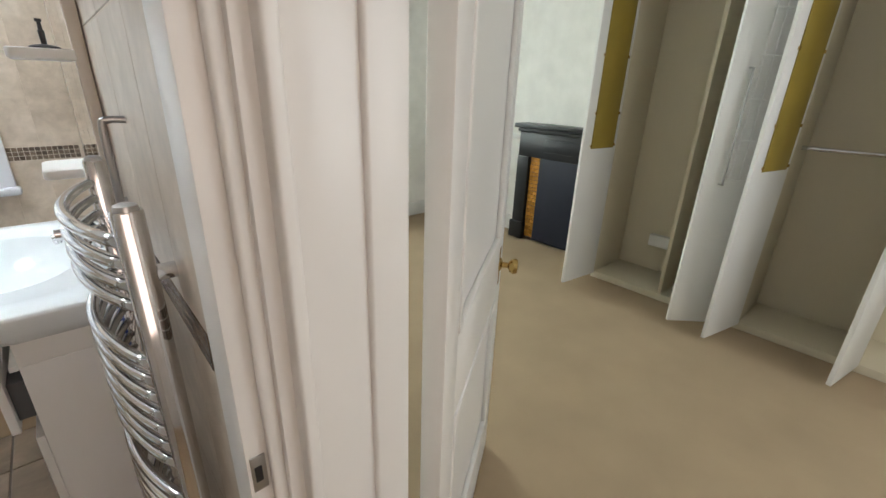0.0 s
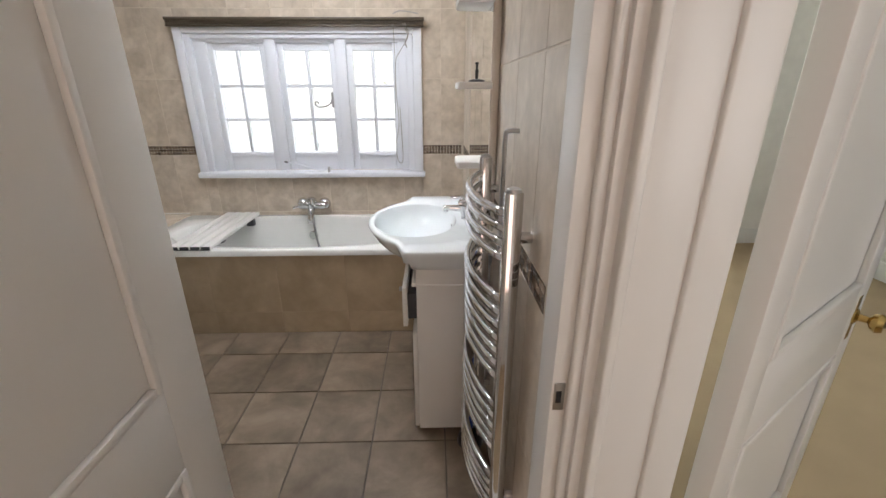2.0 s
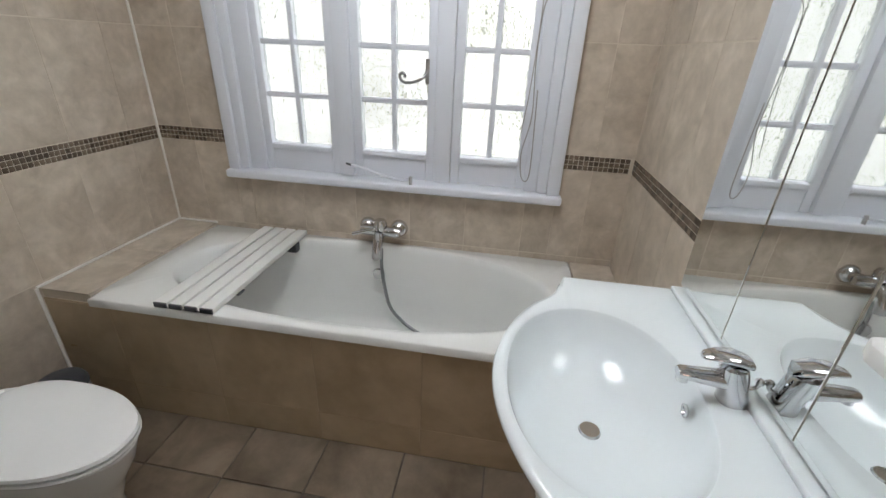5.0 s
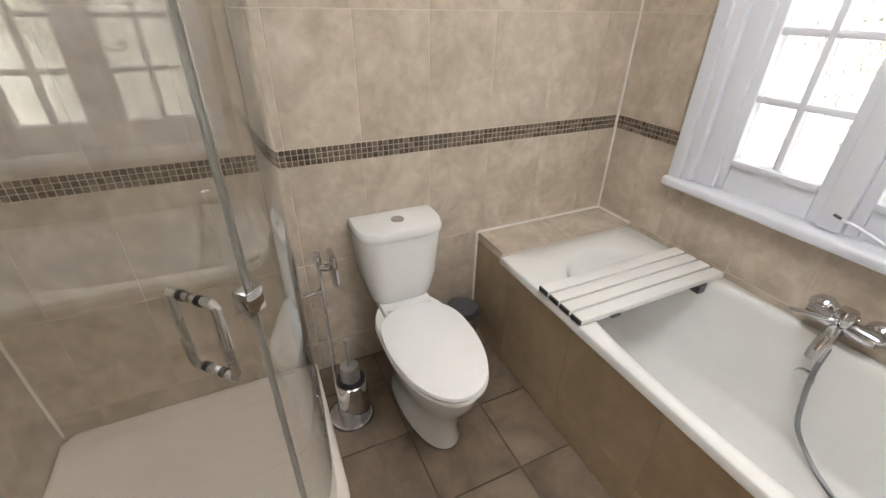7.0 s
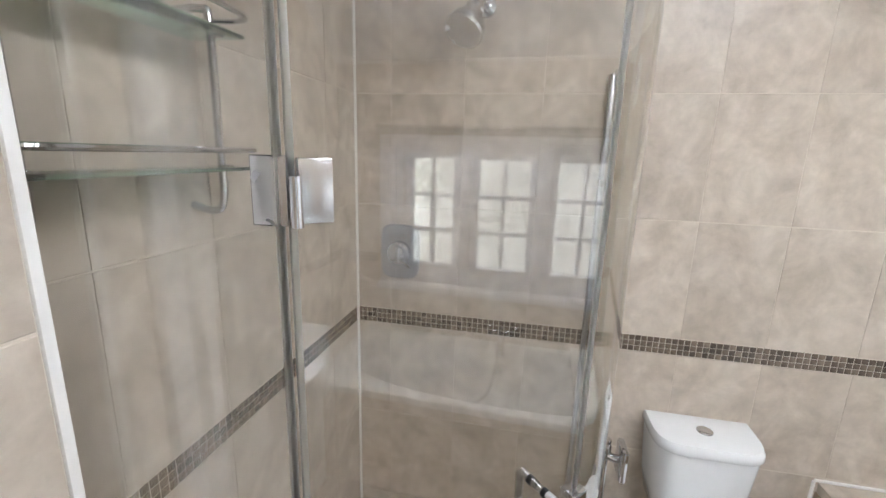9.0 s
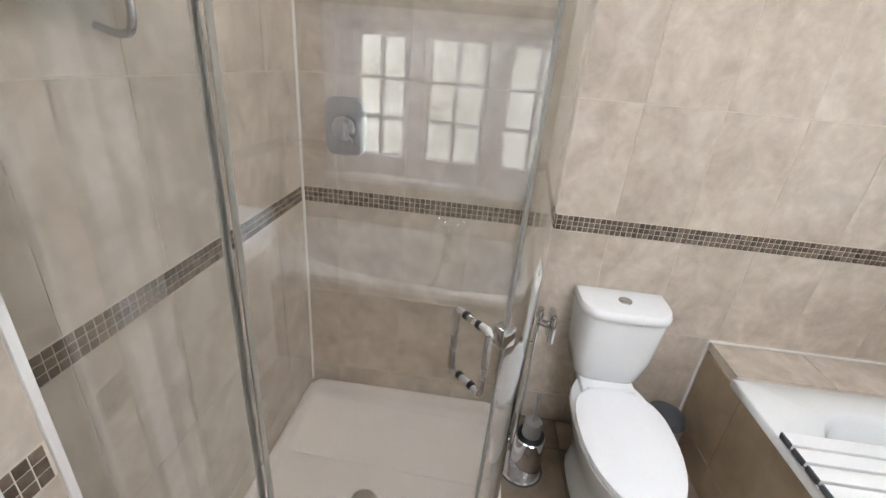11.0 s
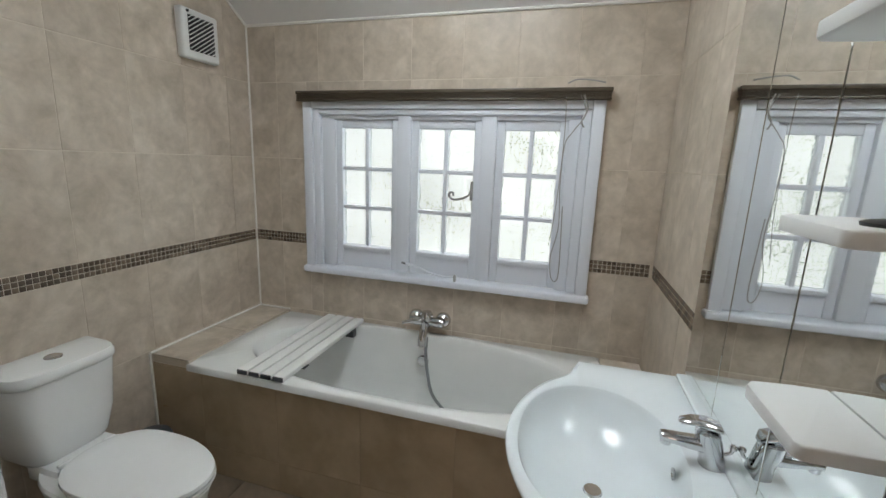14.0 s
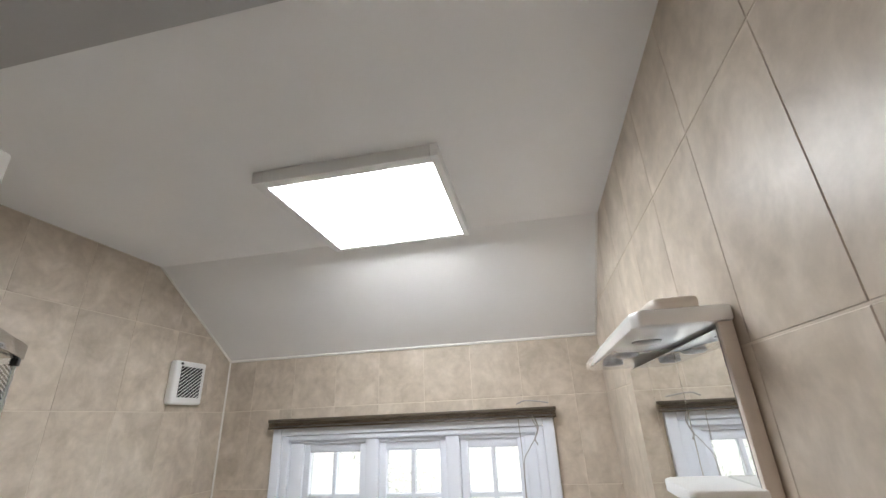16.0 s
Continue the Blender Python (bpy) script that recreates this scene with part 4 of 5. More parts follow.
part("spout", loft([upright_oval(0.03, BZT + 0.046, 0.020, 0.019), upright_oval(0.0, BZT + 0.046, 0.019, 0.015), upright_oval(-0.035, BZT + 0.048, 0.017, 0.012), upright_oval(-0.066, BZT + 0.050, 0.015, 0.010), upright_oval(-0.072, BZT + 0.050, 0.012, 0.008)], cap_first=True), CHROME, tap)
part("outlet", lathe([(0.0, 0), (0.011, 0), (0.011, 0.010), (0.009, 0.012)], (-0.060, by, BZT + 0.032), "z", 18), CHROME, tap)
part("lever", loft([upright_oval(0.048, BZT + 0.082, 0.008, 0.004), upright_oval(0.040, BZT + 0.090, 0.020, 0.008), upright_oval(0.015, BZT + 0.097, 0.024, 0.008), upright_oval(-0.015, BZT + 0.098, 0.020, 0.006), upright_oval(-0.036, BZT + 0.094, 0.013, 0.0045), upright_oval(-0.041, BZT + 0.092, 0.007, 0.003)], cap_first=True), CHROME, tap)
part("pop_up_rod", tube(smooth_path([(0.055, by, BZT + 0.030), (0.066, by, BZT + 0.036), (0.070, by, BZT + 0.046)], 4), 0.004, n=10), CHROME, tap)
part("pop_up_knob", lathe([(0.0, 0), (0.007, 0.002), (0.008, 0.008), (0.005, 0.012), (0, 0.013)], (0.070, by, BZT + 0.044), "z", 14), CHROME, tap)

mir = thing("mirror_cabinet", (XR, 1.77, 1.1), "wall mirror unit with three small shelves and a lit canopy", "mirror unit")
MY0, MY1, MZ0, MZ1 = 1.365, 2.19, 0.875, 1.930
part("backboard", box(XR - 0.016, MY0 + 0.03, MZ0, XR - 0.001, MY1, MZ1, 0.002), CREAM_PLASTIC, mir)
for a, b in ((MY0 + 0.034, MY0 + 0.30), (MY0 + 0.304, MY0 + 0.57), (MY0 + 0.574, MY1 - 0.002)):
    part("mirror_panel", box(XR - 0.022, a, MZ0 + 0.004, XR - 0.017, b, MZ1 - 0.003, 0.001, seg=1), MIRROR, mir, "mirror glass panel", False)
part("side_post", box(XR - 0.027, MY0 + 0.006, MZ0, XR - 0.001, MY0 + 0.021, MZ1 + 0.02, 0.004), CREAM_PLASTIC, mir)
part("mirror_edge", box(XR - 0.0235, MY0 + 0.0215, MZ0 + 0.002, XR - 0.001, MY0 + 0.0295, MZ1, 0.001), GREY_CAP, mir, "dark mirror edge")
for z in (1.165, 1.42, 1.665):
    pl = [(XR - 0.023, MY0), (-0.028, MY0), (-0.036, MY0 + 0.008), (-0.036, MY0 + 0.148), (-0.025, MY0 + 0.165), (0.03, MY0 + 0.172), (XR - 0.023, MY0 + 0.172)]
    part("shelf", prism(pl, z - 0.011, z + 0.011, 0.004), WHITE_PLASTIC, mir, "small white shelf with a clipped corner")
cp = [(XR - 0.001, MY0 - 0.005), (-0.055, MY0 - 0.005), (-0.068, MY0 + 0.02), (-0.068, MY1 - 0.03), (-0.045, MY1 + 0.012), (XR - 0.001, MY1 + 0.012)]
canopy = part("canopy", prism(cp, MZ1 + 0.004, MZ1 + 0.034, 0.006), CERAMIC, mir, "glossy white lighting canopy")
part("transformer_box", prism([(0.06, MY0 + 0.02), (-0.015, MY0 + 0.02), (-0.025, MY0 + 0.04), (-0.025, MY0 + 0.20), (0.06, MY0 + 0.20)], MZ1 + 0.035, MZ1 + 0.060, 0.008), CREAM_PLASTIC, canopy)
for y in (1.55, 1.78, 2.0):
    part("downlight", lathe([(0.0, -0.002), (0.022, -0.002), (0.03, 0.002), (0.031, 0.006)], (-0.005, y, MZ1), "z", 24), SATIN, canopy, "round unlit downlight")

# small black stand left on the middle shelf
bs = thing("razor_stand", (0.015, 1.415, 1.431), "black round stand with a thin upright spike on a shelf", "stand")
part("foot", lathe([(0.0, 0), (0.026, 0), (0.027, 0.004), (0.02, 0.007), (0.008, 0.009), (0.0, 0.009)], (0.03, 1.415, 1.431), "z", 28), BLACK, bs)
part("spike", lathe([(0.005, 0.008), (0.006, 0.036), (0.004, 0.038), (0.0035, 0.052), (0.006, 0.054), (0.006, 0.059), (0, 0.060)], (0.03, 1.415, 1.431), "z", 16), BLACK, bs)

# ---- towel radiator ----
rad = thing("towel_radiator", (0.06, 1.07, 0.2), "curved chrome ladder towel radiator", "radiator")
RY0, RY1, RZ0, RZ1, RXC = 0.80, 1.30, 0.22, 1.20, 0.055
for y in (RY0, RY1):
    part("upright", loft([[Vector((RXC + p.x, y + p.y, z)) for p in superellipse(0, 0, 0.021 * f, 0.018 * f, 0, 20, 3.2)] for z, f in ((RZ0, 1), (RZ1, 1), (RZ1 + 0.003, 0.9))], cap_first=True), CHROME, rad)
    part("end_cap", lathe([(0.017, 0), (0.015, 0.008), (0.008, 0.011), (0, 0.012)], (RXC, y, RZ1 + 0.002), "z", 18), SATIN, rad)
zs = [1.155, 1.12, 1.085, 1.05] + [0.945 - 0.036 * k for k in range(7)] + [0.635 - 0.036 * k for k in range(5)] + [0.39 - 0.034 * k for k in range(5)]
for z in zs:
    pts = [(RXC - 0.01 - 0.062 * math.sin(math.pi * t) ** 0.8, RY0 + (RY1 - RY0) * t, z) for t in (k / 16 for k in range(17))]
    part("bar", tube(pts, 0.0105, n=10), CHROME, rad, smooth=True)
for y in (RY0, RY1):
    for z in (1.10, 0.32):
        part("bracket", tube([(RXC + 0.01, y, z), (XR, y, z)], 0.013, n=14), CHROME, rad)
part("air_valve", lathe([(0.012, 0), (0.013, 0.02), (0.009, 0.025), (0.009, 0.04), (0, 0.042)], (RXC - 0.055, 1.16, 1.085), "-x", 16), CHROME, rad)
for y in (RY0, RY1):
    part("pipe", tube([(RXC, y, RZ0), (RXC, y, -0.004)], 0.0085, n=10), CHROME, rad)

# wall-mounted towel bar behind the radiator
bar = thing("towel_bar", (XR, 1.01, 1.28), "thin chrome towel rod fixed upright on the tiles", "towel bar")
part("rod", tube(smooth_path([(XR, 1.005, 1.31), (XR - 0.025, 1.005, 1.31), (XR - 0.034, 1.006, 1.30), (XR - 0.034, 1.01, 1.22), (XR - 0.034, 1.02, 1.10), (XR - 0.034, 1.03, 0.98)], 5), 0.006, n=10), SATIN, bar)
part("mount", tube([(XR - 0.034, 1.03, 0.985), (XR, 1.03, 0.985)], 0.008, n=10), CHROME, bar)

# black plunger with a blue handle standing by the vanity
pl = thing("plunger", (0.045, 1.34, 0.0), "black rubber plunger with a blue handle on the floor", "plunger")
part("cup", lathe([(0.052, 0), (0.055, 0.008), (0.050, 0.035), (0.033, 0.062), (0.015, 0.075), (0.0, 0.078)], (0.03, 1.315, 0.0), "z", 28), BLACK, pl)
part("handle", tube([(0.03, 1.315, 0.07), (0.035, 1.33, 0.5), (0.036, 1.335, 0.92)], 0.01, n=12), BLUE, pl, "blue plastic handle")

# ---- doorway between the hall and the bathroom ----
bm = bmesh.new()
box(XR - 0.0025, 0.553, 0, XR + 0.139, 0.6405, 2.06, 0.002, bm)
solid("trim_door_lining", bm, GLOSS_WHITE, "white gloss door lining with moulded edges", "door frame")
bm = bmesh.new()
box(XR + 0.024, 0.536, 0, XR + 0.046, 0.5525, 2.10, 0.007, bm, seg=3)
box(XR + 0.042, 0.524, 0, XR + 0.072, 0.5524, 2.10, 0.003, bm)
box(XR + 0.062, 0.500, 0, XR + 0.082, 0.5523, 2.10, 0.006, bm, seg=3)
box(XR + 0.080, 0.507, 0, XR + 0.172, 0.5522, 2.10, 0.003, bm)
box(XR + 0.168, 0.498, 0, XR + 0.232, 0.552, 2.10, 0.006, bm, seg=3)
solid("trim_architrave", bm, GLOSS_WHITE, "moulded white architrave between two doorways", "architrave")
solid("trim_lining_left", box(-0.76, 0.455, 0, -0.725, 0.655, 2.06, 0.003), GLOSS_WHITE, "white gloss door lining", "door frame")
solid("trim_casing_left", box(-0.81, YN - 0.002, 0, -0.735, YN + 0.02, 2.10, 0.006), GLOSS_WHITE, "moulded white door casing", "architrave")
bm = wall_mesh([(-0.76, 0.45, 2.06, XR + 0.14, 0.655, 2.7)])
solid("wall_over_door", bm, WALL_WHITE, "white wall over the bathroom door", "wall")
strike = thing("strike_plate", (XR + 0.012, 0.553, 0.873), "small worn steel strike plate on the door lining", "strike plate")
part("plate", box(XR + 0.002, 0.5505, 0.845, XR + 0.022, 0.5535, 0.905, 0.001), SATIN, strike)
part("keeper", box(XR + 0.006, 0.549, 0.862, XR + 0.016, 0.5515, 0.888, 0.001), BLACK, strike, "dark latch slot")

def panelled(name, origin, angle, width, height, thick, stile, panels, label):
    """A door leaf from its hinge along +x, with recessed moulded panels on both faces."""
    d = thing(name, origin, label, "door")
    d.rotation_euler = (0, 0, angle)
    base[d] = Vector((0, 0, 0))
    bmf = bmesh.new()
    box(0, -thick / 2, 0, stile, thick / 2, height, 0.003, bmf)
    box(width - stile, -thick / 2, 0, width, thick / 2, height, 0.003, bmf)
    zs = sorted({0.0, height, *[z for p in panels for z in p]})
    rails = [(a, b) for a, b in zip(zs, zs[1:]) if not any(p[0] <= a and b <= p[1] for p in panels)]
    for a, b in rails:
        box(stile, -thick / 2 + 0.0005, a, width - stile, thick / 2 - 0.0005, b, 0.002, bmf)
    part("stiles_and_rails", bmf, GLOSS_WHITE, d)
    for a, b in panels:
        p = part("panel", box(stile, -0.008, a, width - stile, 0.008, b), GLOSS_WHITE, d)
        bmm = bmesh.new()
        for s in (-1, 1):
            y0, y1 = sorted((s * 0.008, s * (thick / 2 + 0.004)))
            w = 0.02
            box(stile, y0, a, stile + w, y1, b, 0.005, bmm)
            box(width - stile - w, y0, a, width - stile, y1, b, 0.005, bmm)
            box(stile + w, y0, a, width - stile - w, y1, a + w, 0.005, bmm)
            box(stile + w, y0, b - w, width - stile - w, y1, b, 0.005, bmm)
        part("moulding", bmm, GLOSS_WHITE, p)
    return d


bath_door = panelled("door_1", (-0.685, 0.045, 0.005), math.atan2(0.735, -0.007), 0.735, 2.02, 0.04, 0.14, [(0.12, 0.62), (0.83, 1.88)], "white panelled door standing open along the wall")
part("hinge", tube([(0, 0.02, 1.7), (0, 0.02, 1.8)], 0.007, n=10), SATIN, bath_door)
part("hinge", tube([(0, 0.02, 0.25), (0, 0.02, 0.35)], 0.007, n=10), SATIN, bath_door)

bed_door = panelled("door_2", (0.405, 0.527, 0.012), math.atan2(0.40, 0.62), 0.765, 2.02, 0.042, 0.10, [(0.20, 0.72), (0.92, 1.90)], "white panelled bedroom door standing open")
for s in (-1, 1):
    k = part("knob", lathe([(0.0, 0.0), (0.022, 0.0), (0.022, 0.004), (0.010, 0.010), (0.009, 0.028), (0.022, 0.036), (0.027, 0.048), (0.022, 0.060), (0.0, 0.064)], (0.706, s * 0.021, 0.825), "y" if s > 0 else "-y", 24), BRASS, bed_door, "round brass door knob")
    part("key_plate", box(0.691, s * 0.020 - 0.002, 0.755, 0.721, s * 0.020 + 0.004, 0.885, 0.002), BRASS, k)

# ---- hall and bedroom shell ----
FLOOR_Z = 0.0
bm = wall_mesh([(-0.95, -1.6, -0.12, 4.4, 0.455, -0.002), (XR + 0.14, 0.455, -0.12, 4.4, 4.1, -0.002)])
solid("floor_carpet", bm, CARPET, "beige cut-pile carpet, faintly worn", "carpet")
solid("floor_threshold", box(-0.725, 0.452, -0.1, XR + 0.02, 0.52, 0.002, 0.002), GLOSS_WHITE, "white door threshold", "threshold")
solid("wall_hall_left", wall_mesh([(-0.95, -1.6, 0, -0.745, 0.24, 2.7)]), WALL_WHITE, "plain white hall wall", "wall")
# unseen back wall; both openings are added to let the fill light in
solid("wall_hall_back", wall_mesh([(-0.95, -1.75, 0, 3.6, -1.6, 0.9), (-0.95, -1.75, 2.25, 3.6, -1.6, 2.7), (-0.95, -1.75, 0.9, -0.65, -1.6, 2.25), (0.25, -1.75, 0.9, 0.9, -1.6, 2.25), (2.6, -1.75, 0.9, 3.6, -1.6, 2.25)]), WALL_WHITE, "plain white unseen wall with two added openings for light", "wall")
solid("backdrop_sky", sheet(-2.5, 4.5, -3.2, -0.5, 4.5, 1), HALL_SKY, "hazy pale sky outside the added back openings", "backdrop", smooth=False)
solid("wall_bedroom_door", wall_mesh([(0.36, -1.6, 0, 0.46, -0.30, 2.7), (0.36, -0.30, 2.06, 0.46, 0.42, 2.7)]), WALL_WHITE, "white wall around the bedroom doorway", "wall")
solid("wall_partition", wall_mesh([(XR + 0.1401, 0.515, 0, 0.325, 0.55, 2.7), (XR + 0.1402, 0.55, 0, XR + 0.20, 4.0, 2.7)]), WALL_WHITE, "white partition wall", "wall")
solid("wall_bedroom_far", wall_mesh([(3.40, -1.6, 0, 3.6, 4.0, 2.7)]), WALL_WHITE, "white bedroom wall", "wall")
BW0, BW1, BWZ0, BWZ1 = 0.75, 2.75, 0.80, 2.25
YW = 3.75
solid("wall_bedroom_window", wall_mesh([(0.30, YW, 0, BW0, YW + 0.25, 2.7), (BW1, YW, 0, 3.6, YW + 0.25, 2.7), (BW0, YW, 0, BW1, YW + 0.25, BWZ0), (BW0, YW, BWZ1, BW1, YW + 0.25, 2.7)]), WALL_WHITE, "white bedroom wall with a wide window", "wall")
solid("ceiling_bedroom", box(0.2, -1.7, 2.62, 3.6, 4.0, 2.75), CEIL_WHITE, "white bedroom ceiling", "ceiling", smooth=False)
solid("ceiling_hall", box(-1.0, -1.75, 2.60, 0.2, 0.46, 2.75), CEIL_WHITE, "white hall ceiling", "ceiling", smooth=False)
w2 = thing("window_2", ((BW0 + BW1) / 2, YW, BWZ0), "white-painted bedroom window over the garden", "window", kind="structure")
bm = bmesh.new()
for x in (BW0, (BW0 + BW1) / 2 - 0.03, BW1 - 0.06):
    box(x, YW + 0.05, BWZ0, x + 0.06, YW + 0.13, BWZ1, 0.005, bm)
for z in (BWZ0, 1.75, BWZ1 - 0.06):
    box(BW0 + 0.06, YW + 0.052, z, BW1 - 0.06, YW + 0.128, z + 0.06, 0.005, bm)
part("window_frame", bm, GLOSS_WHITE, w2)
part("window_sill", box(BW0 - 0.06, YW - 0.08, BWZ0 - 0.035, BW1 + 0.06, YW + 0.06, BWZ0 - 0.001, 0.008), GLOSS_WHITE, w2)
for a, b in ((BW0 + 0.055, (BW0 + BW1) / 2 - 0.025), ((BW0 + BW1) / 2 + 0.025, BW1 - 0.055)):
    q = part("pane", box(a, YW + 0.088, BWZ0 + 0.05, b, YW + 0.092, BWZ1 - 0.05), CLEAR, w2, smooth=False)
    q.visible_shadow = False
solid("backdrop_trees", sheet(0.3, 5.0, 5.0, -0.5, 3.6), GARDEN, "green garden and pale sky outside", "backdrop", smooth=False)
bm = bmesh.new()
box(3.375, 2.66, 0.0, 3.398, YW, 0.15, 0.006, bm)
box(0.32, YW - 0.024, 0.0, 3.37, YW - 0.001, 0.15, 0.006, bm)
box(3.38, 2.66, 0.93, 3.398, YW, 0.98, 0.006, bm)
solid("baseboard", bm, GLOSS_WHITE, "white skirting and dado rail", "baseboard")
sk = thing("wall_socket", (3.40, 3.1, 0.35), "white double wall socket", "socket")
part("plate", box(3.388, 3.02, 0.30, 3.3985, 3.17, 0.39, 0.004), WHITE_PLASTIC, sk)

# ---- fireplace ----
fp = thing("fireplace", (3.3, 2.1, 0.0), "black cast-iron bedroom fireplace with amber tile cheeks", "fireplace")
FX, FY1, FY0 = 3.25, 2.60, 1.60
part("mantel_shelf", box(FX - 0.06, FY0 - 0.03, 1.055, 3.398, FY1 + 0.03, 1.095, 0.008), BLACK_IRON, fp)
part("mantel_moulding", box(FX - 0.03, FY0 - 0.01, 1.02, 3.398, FY1 + 0.01, 1.055, 0.012), BLACK_IRON, fp)
part("frieze", box(FX, FY0, 0.80, 3.398, FY1, 1.02, 0.006), BLACK_IRON, fp)
part("frieze_ornament", box(FX - 0.006, FY0 + 0.28, 0.86, FX + 0.004, FY1 - 0.28, 0.97, 0.004), BLACK_IRON, fp)
for a, b in ((FY0, FY0 + 0.13), (FY1 - 0.13, FY1)):
    part("jamb", box(FX - 0.012, a, 0.16, 3.398, b, 0.80, 0.008), BLACK_IRON, fp)
    part("plinth", box(FX - 0.035, a - 0.012, 0.0, 3.398, b + 0.012, 0.17, 0.010), BLACK_IRON, fp)
for side, (a, b) in (("l", (FY1 - 0.245, FY1 - 0.132)), ("r", (FY0 + 0.132, FY0 + 0.245))):
    cheek = part("tile_cheek", box(FX + 0.03, a, 0.02, 3.39, b, 0.80), GREY_CAP, fp)
    for r in range(22):
        z0 = 0.03 + r * 0.035
        off = 0.0 if r % 2 else 0.028
        for c in range(3):
            y0 = max(a + 0.003, a - 0.028 + off + c * 0.056)
            y1 = min(b - 0.003, a - 0.028 + off + (c + 1) * 0.056 - 0.004)
            if y1 - y0 > 0.008:
                part("brick", box(FX + 0.022, y0, z0, FX + 0.034, y1, z0 + 0.031), AMBER, cheek, smooth=False)
part("fire_board", box(FX + 0.005, FY0 + 0.246, 0.015, FX + 0.03, FY1 - 0.246, 0.80, 0.004), NAVY, fp, "dark navy board closing the hearth")

# ---- fitted wardrobe ----
wr = thing("wardrobe", (3.2, 0.8, 0.0), "cream fitted wardrobe with its doors standing open", "wardrobe")
WX, WTOP = 2.97, 2.45
part("plinth", box(WX, -0.95, 0.0, 3.398, 1.55, 0.05, 0.003), WARDROBE, wr)
part("back", box(3.385, -0.95, 0.05, 3.398, 1.55, WTOP), WARDROBE, wr)
part("top", box(WX, -0.95, WTOP, 3.398, 1.55, WTOP + 0.03, 0.003), WARDROBE, wr)
for y in (1.535, 1.02, 0.535, -0.03, -0.94):
    part("upright", box(WX, y - 0.012, 0.05, 3.385, y + 0.012, WTOP, 0.003), WARDROBE, wr)
part("hanging_rail", tube([(3.17, 0.523, 1.12), (3.17, -0.018, 1.12)], 0.012, n=14), CHROME, wr, "chrome hanging rail")
part("batten", box(3.34, 1.032, 0.55, 3.385, 1.06, WTOP, 0.003), WARDROBE, wr)
part("cable_pipe", tube([(3.36, 1.10, 0.05), (3.36, 1.10, 1.2), (3.36, 1.12, WTOP)], 0.011, n=10), WARDROBE, wr)
part("socket_box", box(3.33, 1.12, 0.26, 3.386, 1.30, 0.35, 0.005), WHITE_PLASTIC, wr, "white surface socket")
def wdoor(hy, free, mirror, rail, inner):
    """An open leaf from its hinge at hy to its free corner."""
    a, f = Vector((WX - 0.01, hy, 0)), Vector((*free, 0))
    d = (f - a).normalized()
    w = (f - a).length
    m = Matrix.Translation((a.x, a.y, 0)) @ Matrix.Rotation(math.atan2(d.y, d.x), 4, "Z")
    leaf = part("door", box(0, -0.011, 0.042, w, 0.011, 2.44, 0.003, m=m), GLOSS_WHITE, wr, "white wardrobe door standing open")
    s = inner
    y0, y1 = sorted((s * 0.0115, s * 0.016))
    if mirror:
        part("back_board", box(0.10 * w, y0, 1.02, 0.78 * w, y1, 2.40, 0.001, m=m), OLIVE, leaf, "olive board clipped to the door")
        for zz in (1.04, 1.25, 1.60, 2.0):
            for fr in (0.09, 0.79):
                part("clip", box(fr * w - 0.008, y0, zz - 0.008, fr * w + 0.008, y1 + 0.004 * s if s > 0 else y1, zz + 0.008, 0.002, m=m), BRASS, leaf)
    if rail:
        pts = [m @ Vector((0.78 * w, s * 0.012, 0.92)), m @ Vector((0.78 * w, s * 0.045, 0.92)), m @ Vector((0.78 * w, s * 0.045, 1.52)), m @ Vector((0.78 * w, s * 0.012, 1.52))]
        part("tie_rail", tube(pts, 0.006, n=8), CHROME, leaf)
        bmr = bmesh.new()
        for k in range(6):
            zz = 0.95 + k * 0.21
            tube([m @ Vector((0.12 * w, s * 0.02, zz)), m @ Vector((0.70 * w, s * 0.02, zz))], 0.005, bmr, 6)
        for fr in (0.15, 0.3, 0.42, 0.55, 0.67):
            tube([m @ Vector((fr * w, s * 0.02, 0.95)), m @ Vector((fr * w, s * 0.02, 2.0))], 0.004, bmr, 6)
        part("wire_rack", bmr, WHITE_PLASTIC, leaf, "white wire rack on the door")
wdoor(1.53, (2.60, 1.575), True, False, 1)
wdoor(0.545, (2.655, 0.84), False, True, 1)
wdoor(0.53, (2.60, 0.612), True, False, 1)
wdoor(-0.03, (2.62, 0.04), False, False, 1)

# ---- tiles, last of all ----
def tile_bm(u0, u1, v0, v1, ch=0.0012, t=0.006):
    """A tile in the plane x=0, its face towards +x, with chamfered edges: y from u0 to u1, z from v0 to v1."""
    out = bmesh.new()
    lo = [out.verts.new((0, u, v)) for u, v in ((u0, v0), (u1, v0), (u1, v1), (u0, v1))]
    md = [out.verts.new((t - ch, u, v)) for u, v in ((u0, v0), (u1, v0), (u1, v1), (u0, v1))]
    hi = [out.verts.new((t, u, v)) for u, v in ((u0 + ch, v0 + ch), (u1 - ch, v0 + ch), (u1 - ch, v1 - ch), (u0 + ch, v1 - ch))]
    out.faces.new(hi)
    for a, b in ((lo, md), (md, hi)):
        for k in range(4):
            out.faces.new((a[k], a[(k + 1) % 4], b[(k + 1) % 4], b[k]))
    bmesh.ops.recalc_face_normals(out, faces=out.faces)
    return out


tile_meshes = {}


